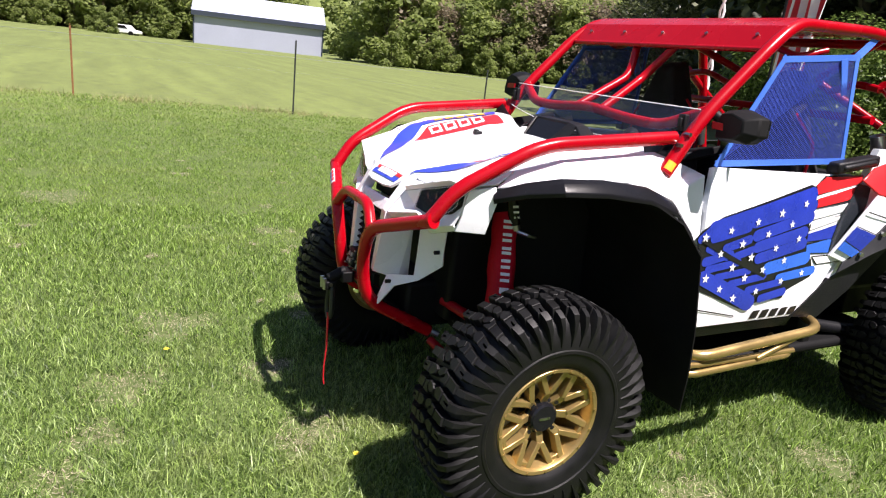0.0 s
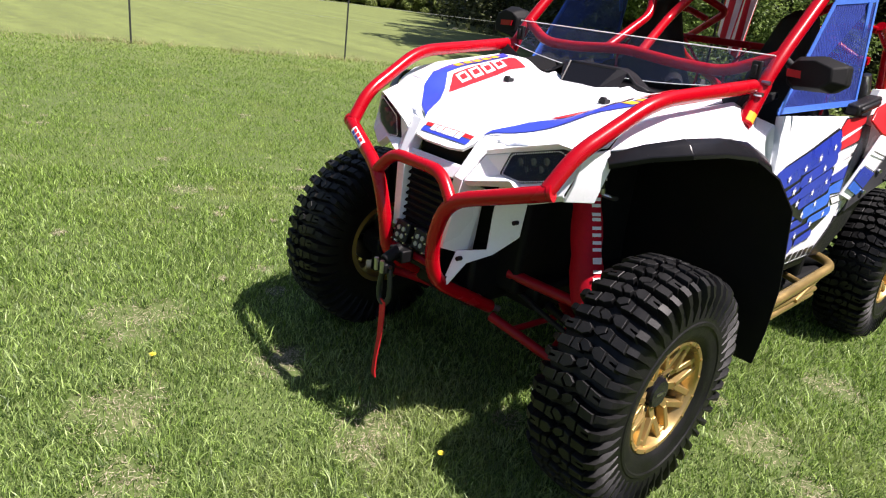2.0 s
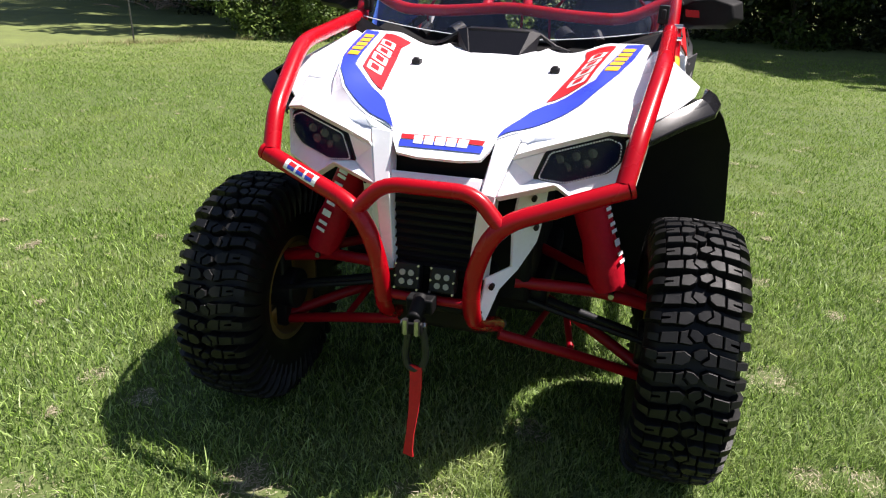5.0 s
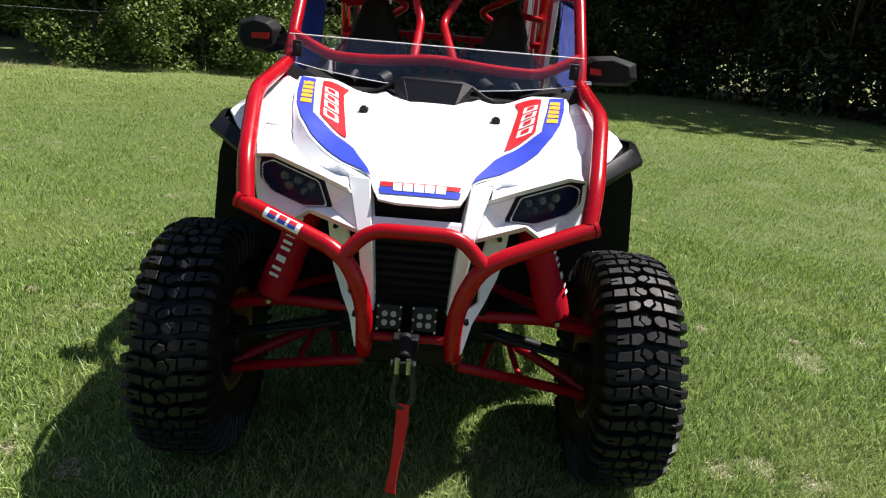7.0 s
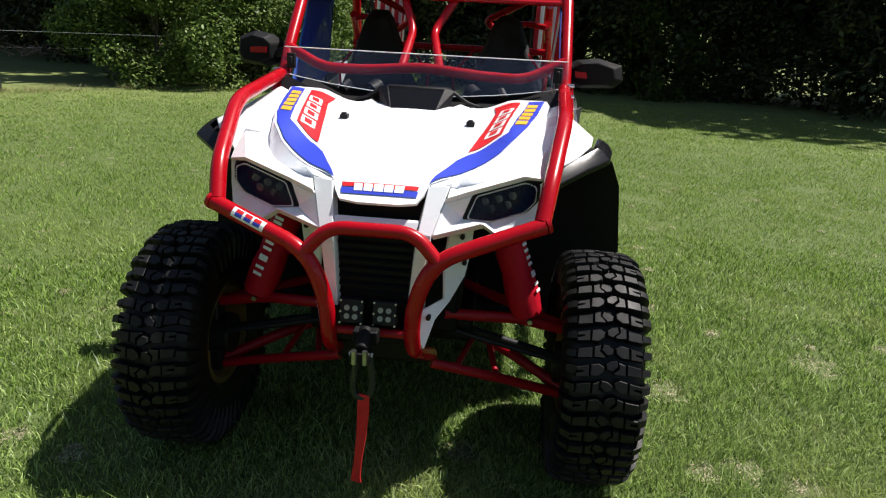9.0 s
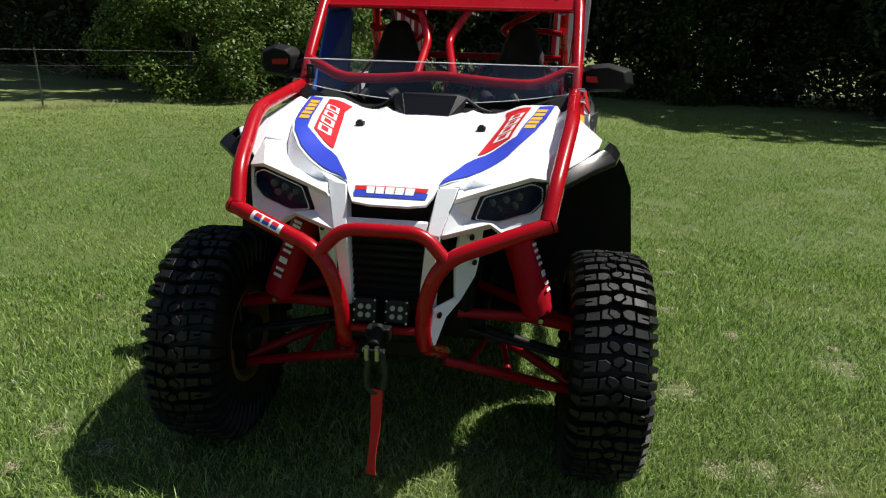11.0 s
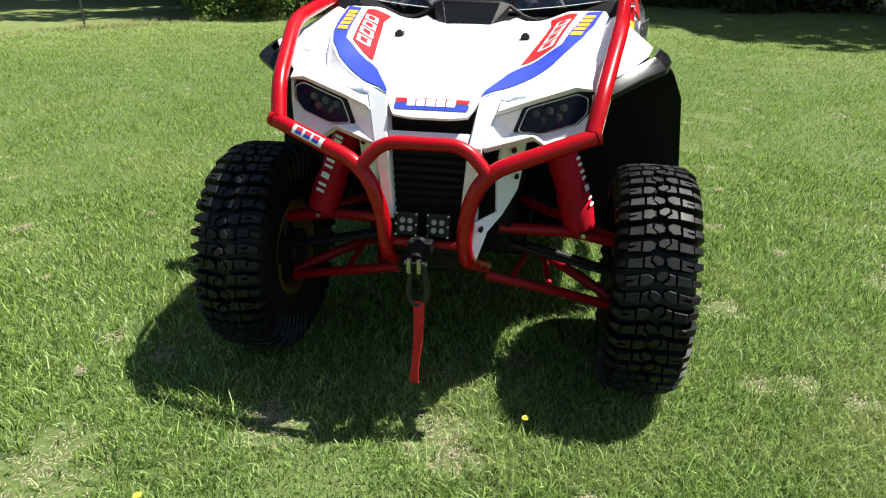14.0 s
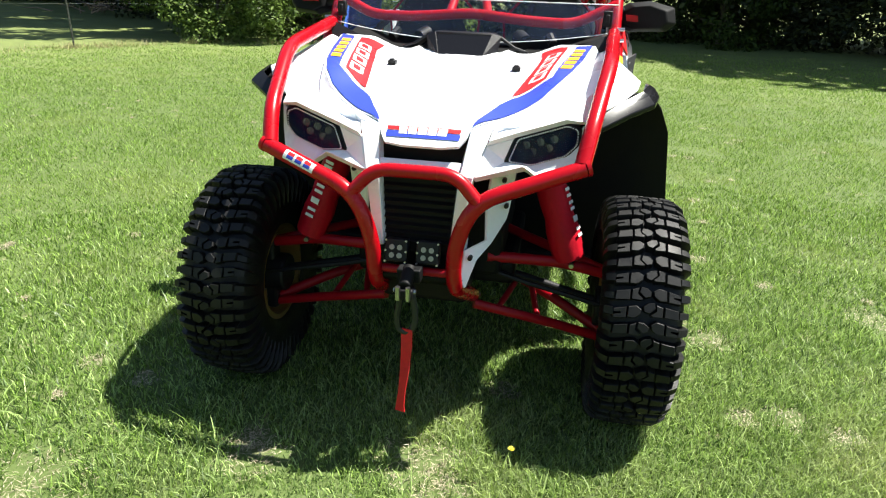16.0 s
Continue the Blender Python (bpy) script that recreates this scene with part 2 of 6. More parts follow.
def drape(outline, height, lift, cuts=0.06, thick=0.0):
    """A flat outline in plan, cut into a grid and laid on height(x, y)."""
    bm = bmesh.new()
    bm.faces.new([bm.verts.new((x, y, 0)) for x, y in outline])
    for axis in (0, 1):
        lo, hi = min(p[axis] for p in outline), max(p[axis] for p in outline)
        for k in range(math.floor(lo / cuts), math.ceil(hi / cuts) + 1):
            n = Vector((1, 0, 0)) if axis == 0 else Vector((0, 1, 0))
            bmesh.ops.bisect_plane(bm, geom=bm.verts[:] + bm.edges[:] + bm.faces[:], plane_co=n * k * cuts, plane_no=n)
    for v in bm.verts:
        v.co.z = height(v.co.x, v.co.y) + lift
    bmesh.ops.recalc_face_normals(bm, faces=bm.faces[:])
    if sum(f.normal.z * f.calc_area() for f in bm.faces) < 0:
        bmesh.ops.reverse_faces(bm, faces=bm.faces[:])
    bm.normal_update()
    if thick:
        bmesh.ops.solidify(bm, geom=bm.faces[:], thickness=thick)
        bmesh.ops.recalc_face_normals(bm, faces=bm.faces[:])
    return bm


def revolve(profile, n=48, axis="X"):
    """A ring from (along, radius) points, about X."""
    bm = bmesh.new()
    rings = [[bm.verts.new((s, r * math.cos(a), r * math.sin(a))) for s, r in profile] for a in (2 * math.pi * j / n for j in range(n))]
    for i in range(n):
        a, b = rings[i], rings[(i + 1) % n]
        for k in range(len(profile) - 1):
            bm.faces.new((a[k], a[k + 1], b[k + 1], b[k]))
    bmesh.ops.recalc_face_normals(bm, faces=bm.faces[:])
    return bm


def interp(x, xs, ys):
    return float(np.interp(x, xs, ys))


# ---- ground ----
def rise(x, y):
    """The height of the lawn and the field: level near the buggy, a slow rise to the west, and a hill far behind the barn."""
    d = math.hypot(x, y)
    z = 0.02 * noise.noise((x * 0.25, y * 0.25, 0)) * min(1, max(0, (d - 2.5) / 4))
    w = max(0.0, -x - 14)
    z += 0.002 * min(w, 90)
    far = max(0.0, d - 125)
    return z + min(45, 0.0026 * far * far) if x < 0 or y > 0 else z


xs = sorted(set([round(v * 0.5, 2) for v in range(-40, 41)] + [s * k for s in (-1, 1) for k in (23, 27, 32, 40, 50, 60, 72, 85, 100, 115, 130, 150, 175, 200, 240, 300, 500, 900, 1500)]))
bm = bmesh.new()
grid = [[bm.verts.new((x, y, rise(x, y))) for x in xs] for y in xs]
for a, b in zip(grid, grid[1:]):
    for i in range(len(xs) - 1):
        bm.faces.new((a[i], a[i + 1], b[i + 1], b[i]))
TURF = mat("mown_turf", (0.128, 0.160, 0.042), 0.95, var=0.42, scale=2.6, bump=1.0, bump_scale=40, dirt=(0.18, 0.18, 0.06), dirt_at=0.60)
# mowing stripes, a few percent lighter and darker
nt = TURF.node_tree
stripe = node(TURF, "TexWave", Scale=0.22, Distortion=1.5, Detail=3.0)
stripe.bands_direction = "Y"
link(TURF, node(TURF, "TexCoord").outputs["Object"], stripe.inputs["Vector"])
amount = node(TURF, "MapRange", To_Min=0.965, To_Max=1.035)
link(TURF, stripe.outputs[1], amount.inputs[0])
bsdf = nt.nodes["Principled BSDF"]
# long faint streaks left by the mower, and broad dull patches
streak_at, streak = node(TURF, "VectorMath"), node(TURF, "TexNoise", Scale=1.0, Detail=6.0, Roughness=0.62)
streak_at.operation = "MULTIPLY"
streak_at.inputs[1].default_value = (0.10, 0.85, 1.0)
link(TURF, node(TURF, "TexCoord").outputs["Object"], streak_at.inputs[0])
link(TURF, streak_at.outputs[0], streak.inputs["Vector"])
streak_amount = node(TURF, "MapRange", From_Min=0.30, From_Max=0.70, To_Min=0.80, To_Max=1.18)
link(TURF, streak.outputs[0], streak_amount.inputs[0])
both = node(TURF, "Math")
both.operation = "MULTIPLY"
link(TURF, amount.outputs[0], both.inputs[0])
link(TURF, streak_amount.outputs[0], both.inputs[1])
amount = both
# the lawn's base colour is darker than the mown field beyond the fence
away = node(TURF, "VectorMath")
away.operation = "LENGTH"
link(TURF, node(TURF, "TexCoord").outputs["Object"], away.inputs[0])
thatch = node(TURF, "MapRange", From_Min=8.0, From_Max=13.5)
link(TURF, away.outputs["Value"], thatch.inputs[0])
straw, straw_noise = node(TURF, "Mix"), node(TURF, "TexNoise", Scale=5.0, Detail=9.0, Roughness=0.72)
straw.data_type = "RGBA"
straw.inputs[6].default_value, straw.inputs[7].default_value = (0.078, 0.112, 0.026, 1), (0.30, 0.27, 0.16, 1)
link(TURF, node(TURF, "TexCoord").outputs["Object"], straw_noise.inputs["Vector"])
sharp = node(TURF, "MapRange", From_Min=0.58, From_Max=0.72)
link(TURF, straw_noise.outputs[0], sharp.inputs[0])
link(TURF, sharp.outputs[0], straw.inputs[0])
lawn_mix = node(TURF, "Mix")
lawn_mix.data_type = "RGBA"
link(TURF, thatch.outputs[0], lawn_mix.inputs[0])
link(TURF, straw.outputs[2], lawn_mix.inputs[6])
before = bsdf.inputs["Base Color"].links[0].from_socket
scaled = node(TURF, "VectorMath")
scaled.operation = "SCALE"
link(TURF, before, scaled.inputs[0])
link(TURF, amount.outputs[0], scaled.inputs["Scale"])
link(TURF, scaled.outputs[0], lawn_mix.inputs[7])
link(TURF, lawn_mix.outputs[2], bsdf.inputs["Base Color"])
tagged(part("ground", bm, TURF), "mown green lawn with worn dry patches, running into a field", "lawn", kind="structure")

# ---- the buggy: bodywork ----
buggy = thing("off_road_buggy", "white two-seat off-road buggy with red cage, parked on grass", "off-road vehicle")


def hood_z(x, y):
    z = interp(y, (-0.405, -0.345, -0.322, -0.172, 0.0, 0.16, 0.40, 0.6), (1.020, 1.062, 1.086, 1.140, 1.172, 1.194, 1.236, 1.25))
    k = min(1, max(0, (abs(x) - 0.26) / 0.14))
    k = k * k * (3 - 2 * k)
    ridge = max(0, 1 - abs(abs(x) - 0.085 - 0.215 * (y + 0.085)) / 0.035) * min(1, max(0, (y + 0.085) / 0.45)) * 0.016
    middle = 0.010 * max(0, 1 - (x / 0.2) ** 2) * min(1, max(0, (y + 0.38) / 0.08))
    return z + ridge + middle + k * interp(y, (-0.335, -0.25, -0.10, 0.1, 0.45), (0.005, 0.010, 0.044, 0.048, 0.036))


HOOD = [(0.060, -0.402), (0.116, -0.394), (0.134, -0.366), (0.148, -0.335), (0.240, -0.288), (0.304, -0.233), (0.358, -0.184), (0.407, -0.105), (0.443, 0.010), (0.480, 0.184), (0.520, 0.425), (0.500, 0.445), (0.30, 0.405), (0.135, 0.375), (0.085, 0.300)]
hood = part("hood", drape([(x, y) for x, y in HOOD] + [(-x, y) for x, y in HOOD[::-1]], hood_z, 0, 0.03, 0.010), WHITE, buggy, "white moulded hood with sloping nose", 45, 0.004)


def hood_decal(name, pts, material, lift=0.0025, label=""):
    for s in (1, -1):
        part(name, drape([(s * x, y) for x, y in pts], hood_z, lift + 0.002, 0.015), material, hood, label)


BLUE_STRIPE = [(0.146, -0.336), (0.180, -0.275), (0.215, -0.210), (0.292, -0.125), (0.371, -0.050), (0.425, 0.24), (0.447, 0.375), (0.508, 0.40), (0.474, 0.184), (0.437, 0.01), (0.400, -0.10), (0.352, -0.178), (0.235, -0.282)]
hood_decal("hood_stripe", BLUE_STRIPE, BLUE, 0.0025, "blue vinyl stripe")
RED_BLOCK = [(0.247, -0.146), (0.352, -0.036), (0.415, 0.355), (0.315, 0.348), (0.322, 0.26), (0.282, 0.04)]
hood_decal("hood_panel", RED_BLOCK, RED_VINYL, 0.0025, "red vinyl panel with white bars")
for k in range(4):
    y0 = -0.04 + k * 0.078
    xo = 0.290 + 0.17 * (y0 + 0.04)
    hood_decal("hood_bar", [(xo, y0), (xo + 0.050, y0 + 0.004), (xo + 0.062, y0 + 0.066), (xo + 0.012, y0 + 0.062)], WHITE_VINYL, 0.0045, "white bar")
    hood_decal("hood_bar", [(xo + 0.014, y0 + 0.014), (xo + 0.040, y0 + 0.017), (xo + 0.048, y0 + 0.052), (xo + 0.022, y0 + 0.049)], RED_VINYL, 0.0065, "red bar")
for k in range(5):
    y0 = 0.02 + k * 0.062
    xo = 0.394 + 0.17 * (y0 - 0.02)
    hood_decal("hood_bar", [(xo - 0.002, y0), (xo + 0.037, y0 + 0.006), (xo + 0.045, y0 + 0.053), (xo + 0.006, y0 + 0.046)], YELLOW, 0.0045, "yellow bar")

# the red and blue band across the nose, with white blocks
def nose_decal(name, x0, x1, y0, y1, material, lift, label):
    part(name, drape([(x0, y0), (x1, y0), (x1 * 0.97, y1), (x0 * 0.97, y1)], hood_z, lift, 0.012), material, hood, label)


nose_decal("nose_band", -0.117, 0.117, -0.3465, -0.3590, RED_VINYL, 0.0045, "red vinyl band")
nose_decal("nose_band", -0.117, 0.117, -0.3620, -0.3800, BLUE, 0.0045, "blue vinyl band")
for x0, x1 in ((-0.079, -0.053), (-0.049, -0.022), (-0.018, 0.011), (0.014, 0.042), (0.046, 0.075)):
    nose_decal("nose_block", x0, x1, -0.3500, -0.3715, WHITE_VINYL, 0.0062, "white block")

# hood clips and the black air scoop behind the hood
for s in (1, -1):
    bm = bmesh.new()
    box(bm, (s * 0.234, 0.160, hood_z(0.234, 0.16) + 0.008), (0.030, 0.034, 0.016))
    box(bm, (s * 0.234, 0.152, hood_z(0.234, 0.152) + 0.018), (0.018, 0.020, 0.012))
    part("hood_clip", bm, BLACK, buggy, "black rubber hood clip", 30, 0.003)
SCOOP = [(-0.255, 0.40, 1.245), (-0.205, 0.385, 1.262), (-0.150, 0.40, 1.295), (-0.115, 0.385, 1.305), (0.115, 0.385, 1.305), (0.150, 0.40, 1.295), (0.205, 0.385, 1.262), (0.255, 0.40, 1.245),
         (-0.26, 0.48, 1.235), (-0.205, 0.48, 1.250), (-0.150, 0.47, 1.290), (-0.115, 0.46, 1.306), (0.115, 0.46, 1.306), (0.150, 0.47, 1.290), (0.205, 0.48, 1.250), (0.26, 0.48, 1.235)]
scoop = part("air_scoop", solid(SCOOP, [(i, i + 1, i + 9, i + 8) for i in range(7)], 0.012), BLACK, buggy, "black ribbed air scoop", 25, 0.004)
part("scoop_mouth", plate([(-0.085, 0.312, 1.222), (0.085, 0.312, 1.222), (0.112, 0.388, 1.300), (-0.112, 0.388, 1.300)], (0, 1, -1), 0.02), GLOSSY, scoop, "dark mesh mouth")
for s in (1, -1):
    part("scoop_cheek", solid([(s * 0.086, 0.310, 1.222), (s * 0.140, 0.378, 1.240), (s * 0.150, 0.40, 1.295), (s * 0.113, 0.386, 1.303)], [(0, 1, 2, 3)], 0.006), BLACK, scoop)
COWL = [(-0.56, 0.46, 1.235), (-0.40, 0.44, 1.225), (0.40, 0.44, 1.225), (0.56, 0.46, 1.235), (-0.56, 0.80, 1.30), (-0.35, 0.85, 1.22), (0.35, 0.85, 1.22), (0.56, 0.80, 1.30)]
dash = part("dashboard", solid(COWL, [(0, 1, 5, 4), (1, 2, 6, 5), (2, 3, 7, 6)], 0.03), BLACK_DULL, buggy, "black dashboard cowl", 30, 0.006)
for s in (1, -1):
    part("cowl_wing", solid([(s * 0.590, 0.49, 1.325), (s * 0.435, 0.46, 1.262), (s * 0.425, 0.44, 1.232), (s * 0.56, 0.43, 1.232)], [(0, 1, 2, 3)], 0.008), BLACK, dash)
for s in (-1, 1):
    part("dash_pod", sweep(bmesh.new(), [(s * 0.23, 0.62, 1.26), (s * 0.20, 0.66, 1.28)], 0.035, 10), BLACK, dash)
    part("dash_pod", sweep(bmesh.new(), [(s * 0.35, 0.60, 1.26), (s * 0.33, 0.64, 1.29)], 0.02, 8), BLACK, dash)

# front face: pillars beside the grille, brows over the lamps, lower lip
for s in (1, -1):
    def X(pts):
        return [(s * x, y, z) for x, y, z in pts]
    def F(faces):
        return faces if s == 1 else [f[::-1] for f in faces]
    # the pillar runs from the hood's corner over a crest and down beside the grille
    part("nose_pillar", solid(X([(0.146, -0.350, 1.073), (0.210, -0.336, 1.076), (0.126, -0.425, 0.946), (0.168, -0.425, 0.940), (0.106, -0.442, 0.705), (0.134, -0.445, 0.700),
                                 (0.140, -0.315, 1.060), (0.118, -0.385, 0.945), (0.100, -0.405, 0.705), (0.156, -0.300, 0.900), (0.128, -0.290, 0.662), (0.150, -0.345, 0.668)]),
                              F([(0, 2, 3, 1), (2, 4, 5, 3), (6, 7, 2, 0), (7, 8, 4, 2), (3, 5, 11, 9), (9, 11, 10)]), 0.006), WHITE, buggy, "white moulded pillar beside grille", 22, 0.004)
    part("lamp_brow", solid(X([(0.205, -0.374, 1.046), (0.280, -0.352, 1.071), (0.428, -0.316, 1.116), (0.490, -0.282, 1.104), (0.197, -0.364, 1.028), (0.284, -0.340, 1.055), (0.438, -0.294, 1.100), (0.490, -0.278, 1.096),
                               (0.210, -0.338, 1.070), (0.228, -0.282, 1.060), (0.266, -0.245, 1.068), (0.340, -0.185, 1.086), (0.428, -0.103, 1.162), (0.505, -0.112, 1.168), (0.515, -0.185, 1.120)]),
                            F([(0, 1, 9, 8), (1, 10, 9), (1, 2, 11, 10), (2, 3, 14, 13), (2, 13, 12, 11), (0, 4, 5, 1), (1, 5, 6, 2), (2, 6, 7, 3)]), 0.008), WHITE, buggy, "white angular brow over headlamp", 20, 0.003)
    # the hood's edge turns down in a chamfer to meet the fender and the brow
    EDGE_IN = [(0.148, -0.335), (0.205, -0.306), (0.240, -0.288), (0.270, -0.262), (0.304, -0.233), (0.358, -0.184), (0.407, -0.105), (0.443, 0.010), (0.480, 0.184), (0.520, 0.425)]
    EDGE_OUT = [(0.160, -0.345), (0.213, -0.326), (0.246, -0.292), (0.287, -0.279), (0.322, -0.256), (0.382, -0.208), (0.432, -0.120), (0.458, 0.0), (0.492, 0.18), (0.536, 0.420)]
    DROP = (0.008, 0.012, 0.004, 0.026, 0.040, 0.058, 0.062, 0.040, 0.030, 0.022)
    vs = X([(x, y, hood_z(x, y) - 0.002) for x, y in EDGE_IN] + [(x, y, hood_z(*q) - d) for (x, y), q, d in zip(EDGE_OUT, EDGE_IN, DROP)])
    vs += [(v[0] - s * 0.012, v[1] + 0.016, v[2] - 0.045) for v in vs[10:17]]
    part("hood_edge", solid(vs, F([(i + 1, i, 10 + i, 11 + i) for i in range(9)] + [(11 + i, 10 + i, 20 + i, 21 + i) for i in range(6)]), 0.004), WHITE, buggy, "", 20, 0.001)
    LAMP = [(0.474, -0.280, 1.084), (0.438, -0.292, 1.099), (0.284, -0.338, 1.054), (0.257, -0.346, 0.980), (0.332, -0.336, 0.972), (0.440, -0.300, 1.002), (0.474, -0.284, 1.036)]
    RIM = [(0.478, -0.312, 0.970), (0.368, -0.366, 0.936), (0.312, -0.370, 0.975), (0.168, -0.424, 0.941), (0.197, -0.366, 1.028), (0.490, -0.278, 1.098), (0.490, -0.286, 1.030),
           (0.172, -0.402, 0.922), (0.318, -0.340, 0.952), (0.376, -0.335, 0.912), (0.480, -0.290, 0.952)]
    part("lamp_surround", solid(X(LAMP + RIM), F([(11, 10, 3), (11, 3, 2), (10, 9, 3), (3, 9, 4), (9, 8, 4), (4, 8, 7, 5), (5, 7, 13, 6), (6, 13, 12, 0), (10, 14, 15, 9), (9, 15, 16, 8), (8, 16, 17, 7)]), 0.008), WHITE, buggy, "white moulded headlamp surround", 20, 0.003)
    # headlamp: gloss bezel, reflector and lens
    c = sum((Vector(p) for p in LAMP), Vector()) / len(LAMP)
    lamp = part("headlamp", plate(X(rounded([c.lerp(Vector(p), 1.07) + Vector((0, -0.003, 0)) for p in LAMP], 0.012)), (0.1, 1, 0), 0.05), GLOSSY, buggy, "smoked headlamp with dotted light ring", 30, 0.004)
    bm = bmesh.new()
    ring = rounded([c.lerp(Vector(p), 0.93) + Vector((0, -0.013, 0)) for p in LAMP], 0.010, 3)
    for a, b in zip(ring, ring[1:] + ring[:1]):
        n = max(1, round((b - a).length / 0.0075))
        for i in range(n):
            p = a.lerp(b, i / n)
            box(bm, (s * p.x, p.y, p.z), (0.0038, 0.0015, 0.0038))
    part("light_ring", bm, LED, lamp, "ring of small white dots", 0)
    bm = bmesh.new()
    for u, v in ((0.25, 0.62), (0.5, 0.62), (0.75, 0.62), (0.4, 0.3), (0.68, 0.34)):
        lo, hi = Vector(LAMP[3]).lerp(Vector(LAMP[5]), u), Vector(LAMP[2]).lerp(Vector(LAMP[1]), u)
        p = lo.lerp(hi, v)
        sweep(bm, [(s * p.x, p.y - 0.002, p.z), (s * p.x, p.y - 0.007, p.z)], 0.0125, 12)
    part("reflector", bm, LAMP_BOWL, lamp, "small dark lamp projectors")
    part("lens", plate(X(rounded([c.lerp(Vector(p), 0.985) + Vector((0, -0.011, 0)) for p in LAMP], 0.010)), (0, 1, 0), 0.003), LENS, lamp, "smoked clear lens with sky tint in its colour", 30)
    # cheek plates below the lamps
    part("side_cheek", solid(X([(0.215, -0.300, 0.925), (0.290, -0.225, 0.945), (0.275, -0.222, 0.800), (0.266, -0.214, 0.751), (0.208, -0.306, 0.700), (0.202, -0.296, 0.820),
                                (0.150, -0.392, 0.692), (0.138, -0.429, 0.572), (0.162, -0.425, 0.575), (0.188, -0.375, 0.655), (0.225, -0.290, 0.685)]),
                             F([(0, 5, 4, 3, 2, 1), (6, 7, 8, 9), (6, 9, 10, 4), (4, 10, 3)]), 0.010), WHITE, buggy, "white lower cheek plate with black bolts", 30, 0.003)
    for p in ((0.252, -0.270, 0.900), (0.262, -0.245, 0.806), (0.168, -0.392, 0.668)):
        part("bolt", sweep(bmesh.new(), [(s * p[0], p[1] - 0.010, p[2]), (s * p[0], p[1] + 0.01, p[2])], 0.008, 8), BLACK, buggy)
    # upper side and front fender
    part("fender", solid(X([(0.425, -0.03, 1.172), (0.505, 0.43, 1.238), (0.565, 0.44, 1.262), (0.505, -0.115, 1.166), (0.515, -0.185, 1.110), (0.600, -0.09, 1.140), (0.660, 0.02, 1.172), (0.690, 0.22, 1.172), (0.690, 0.40, 1.110), (0.690, 0.50, 1.03), (0.650, 0.63, 1.195), (0.575, 0.62, 1.212), (0.54, 0.05, 1.216), (0.412, -0.100, 1.150), (0.682, 0.62, 1.05), (0.690, 0.64, 0.90)]),
                          [(13, 3, 12, 0), (0, 12, 2, 1), (3, 4, 5, 12), (12, 5, 6), (12, 6, 7, 2), (2, 7, 8, 11), (11, 8, 10), (8, 9, 14, 10), (9, 15, 14)], 0.010), WHITE, buggy, "white moulded front fender", 35, 0.005)
    part("fender_front", solid(X([(0.490, -0.275, 1.098), (0.515, -0.185, 1.112), (0.530, -0.185, 1.060), (0.512, -0.205, 0.950), (0.472, -0.303, 0.952), (0.487, -0.290, 1.010)]), [(0, 1, 2, 5), (5, 2, 3, 4)], 0.012), WHITE, buggy, "", 30, 0.003)
    FL = [(0.512, -0.190, 1.095), (0.590, -0.120, 1.140), (0.665, -0.040, 1.170), (0.700, 0.10, 1.176), (0.710, 0.28, 1.158), (0.720, 0.40, 1.115), (0.715, 0.49, 1.035), (0.70, 0.55, 0.95)]
    FO = [(0.540, -0.205, 1.075), (0.630, -0.130, 1.114), (0.708, -0.050, 1.136), (0.738, 0.10, 1.139), (0.748, 0.28, 1.120), (0.760, 0.40, 1.080), (0.758, 0.49, 1.002), (0.75, 0.55, 0.93)]
    FM = [((a[0] * 0.45 + b[0] * 0.55), (a[1] + b[1]) / 2, (a[2] * 0.45 + b[2] * 0.55) + 0.008 * math.sin(math.pi * i / 7)) for i, (a, b) in enumerate(zip(FL, FO))]
    FD = [(x, y + 0.004, z - 0.014) for x, y, z in FO]
    n = len(FL)
    part("fender_flare", solid(X(FL + FM + FO + FD), [(q * n + i, q * n + i + 1, (q + 1) * n + i + 1, (q + 1) * n + i) for q in range(3) for i in range(n - 1)], 0.006), FLARE, buggy, "black moulded fender flare", 24, 0.004)
    LINER = [(-0.17, 1.075), (-0.04, 1.140), (0.15, 1.150), (0.30, 1.120), (0.40, 1.06), (0.46, 0.96), (0.475, 0.68), (0.50, 0.50), (0.52, 0.36)]
    LX = (0.53, 0.66, 0.725, 0.755, 0.802, 0.850, 0.884, 0.876, 0.858)
    IN = (0.24, 0.24, 0.24, 0.24, 0.24, 0.24, 0.24, 0.26, 0.50)
    vs = X([(b, y, z - 0.012) for (y, z), b in zip(LINER, IN)] + [(b, y, z - 0.012) for (y, z), b in zip(LINER, LX)])
    n = len(LINER)
    part("wheel_arch_liner", solid(vs, [(i, i + 1, n + i + 1, n + i) for i in range(n - 1)], 0.006), BLACK_DULL, buggy, "matt black wheel arch liner hanging behind tyre", 50)

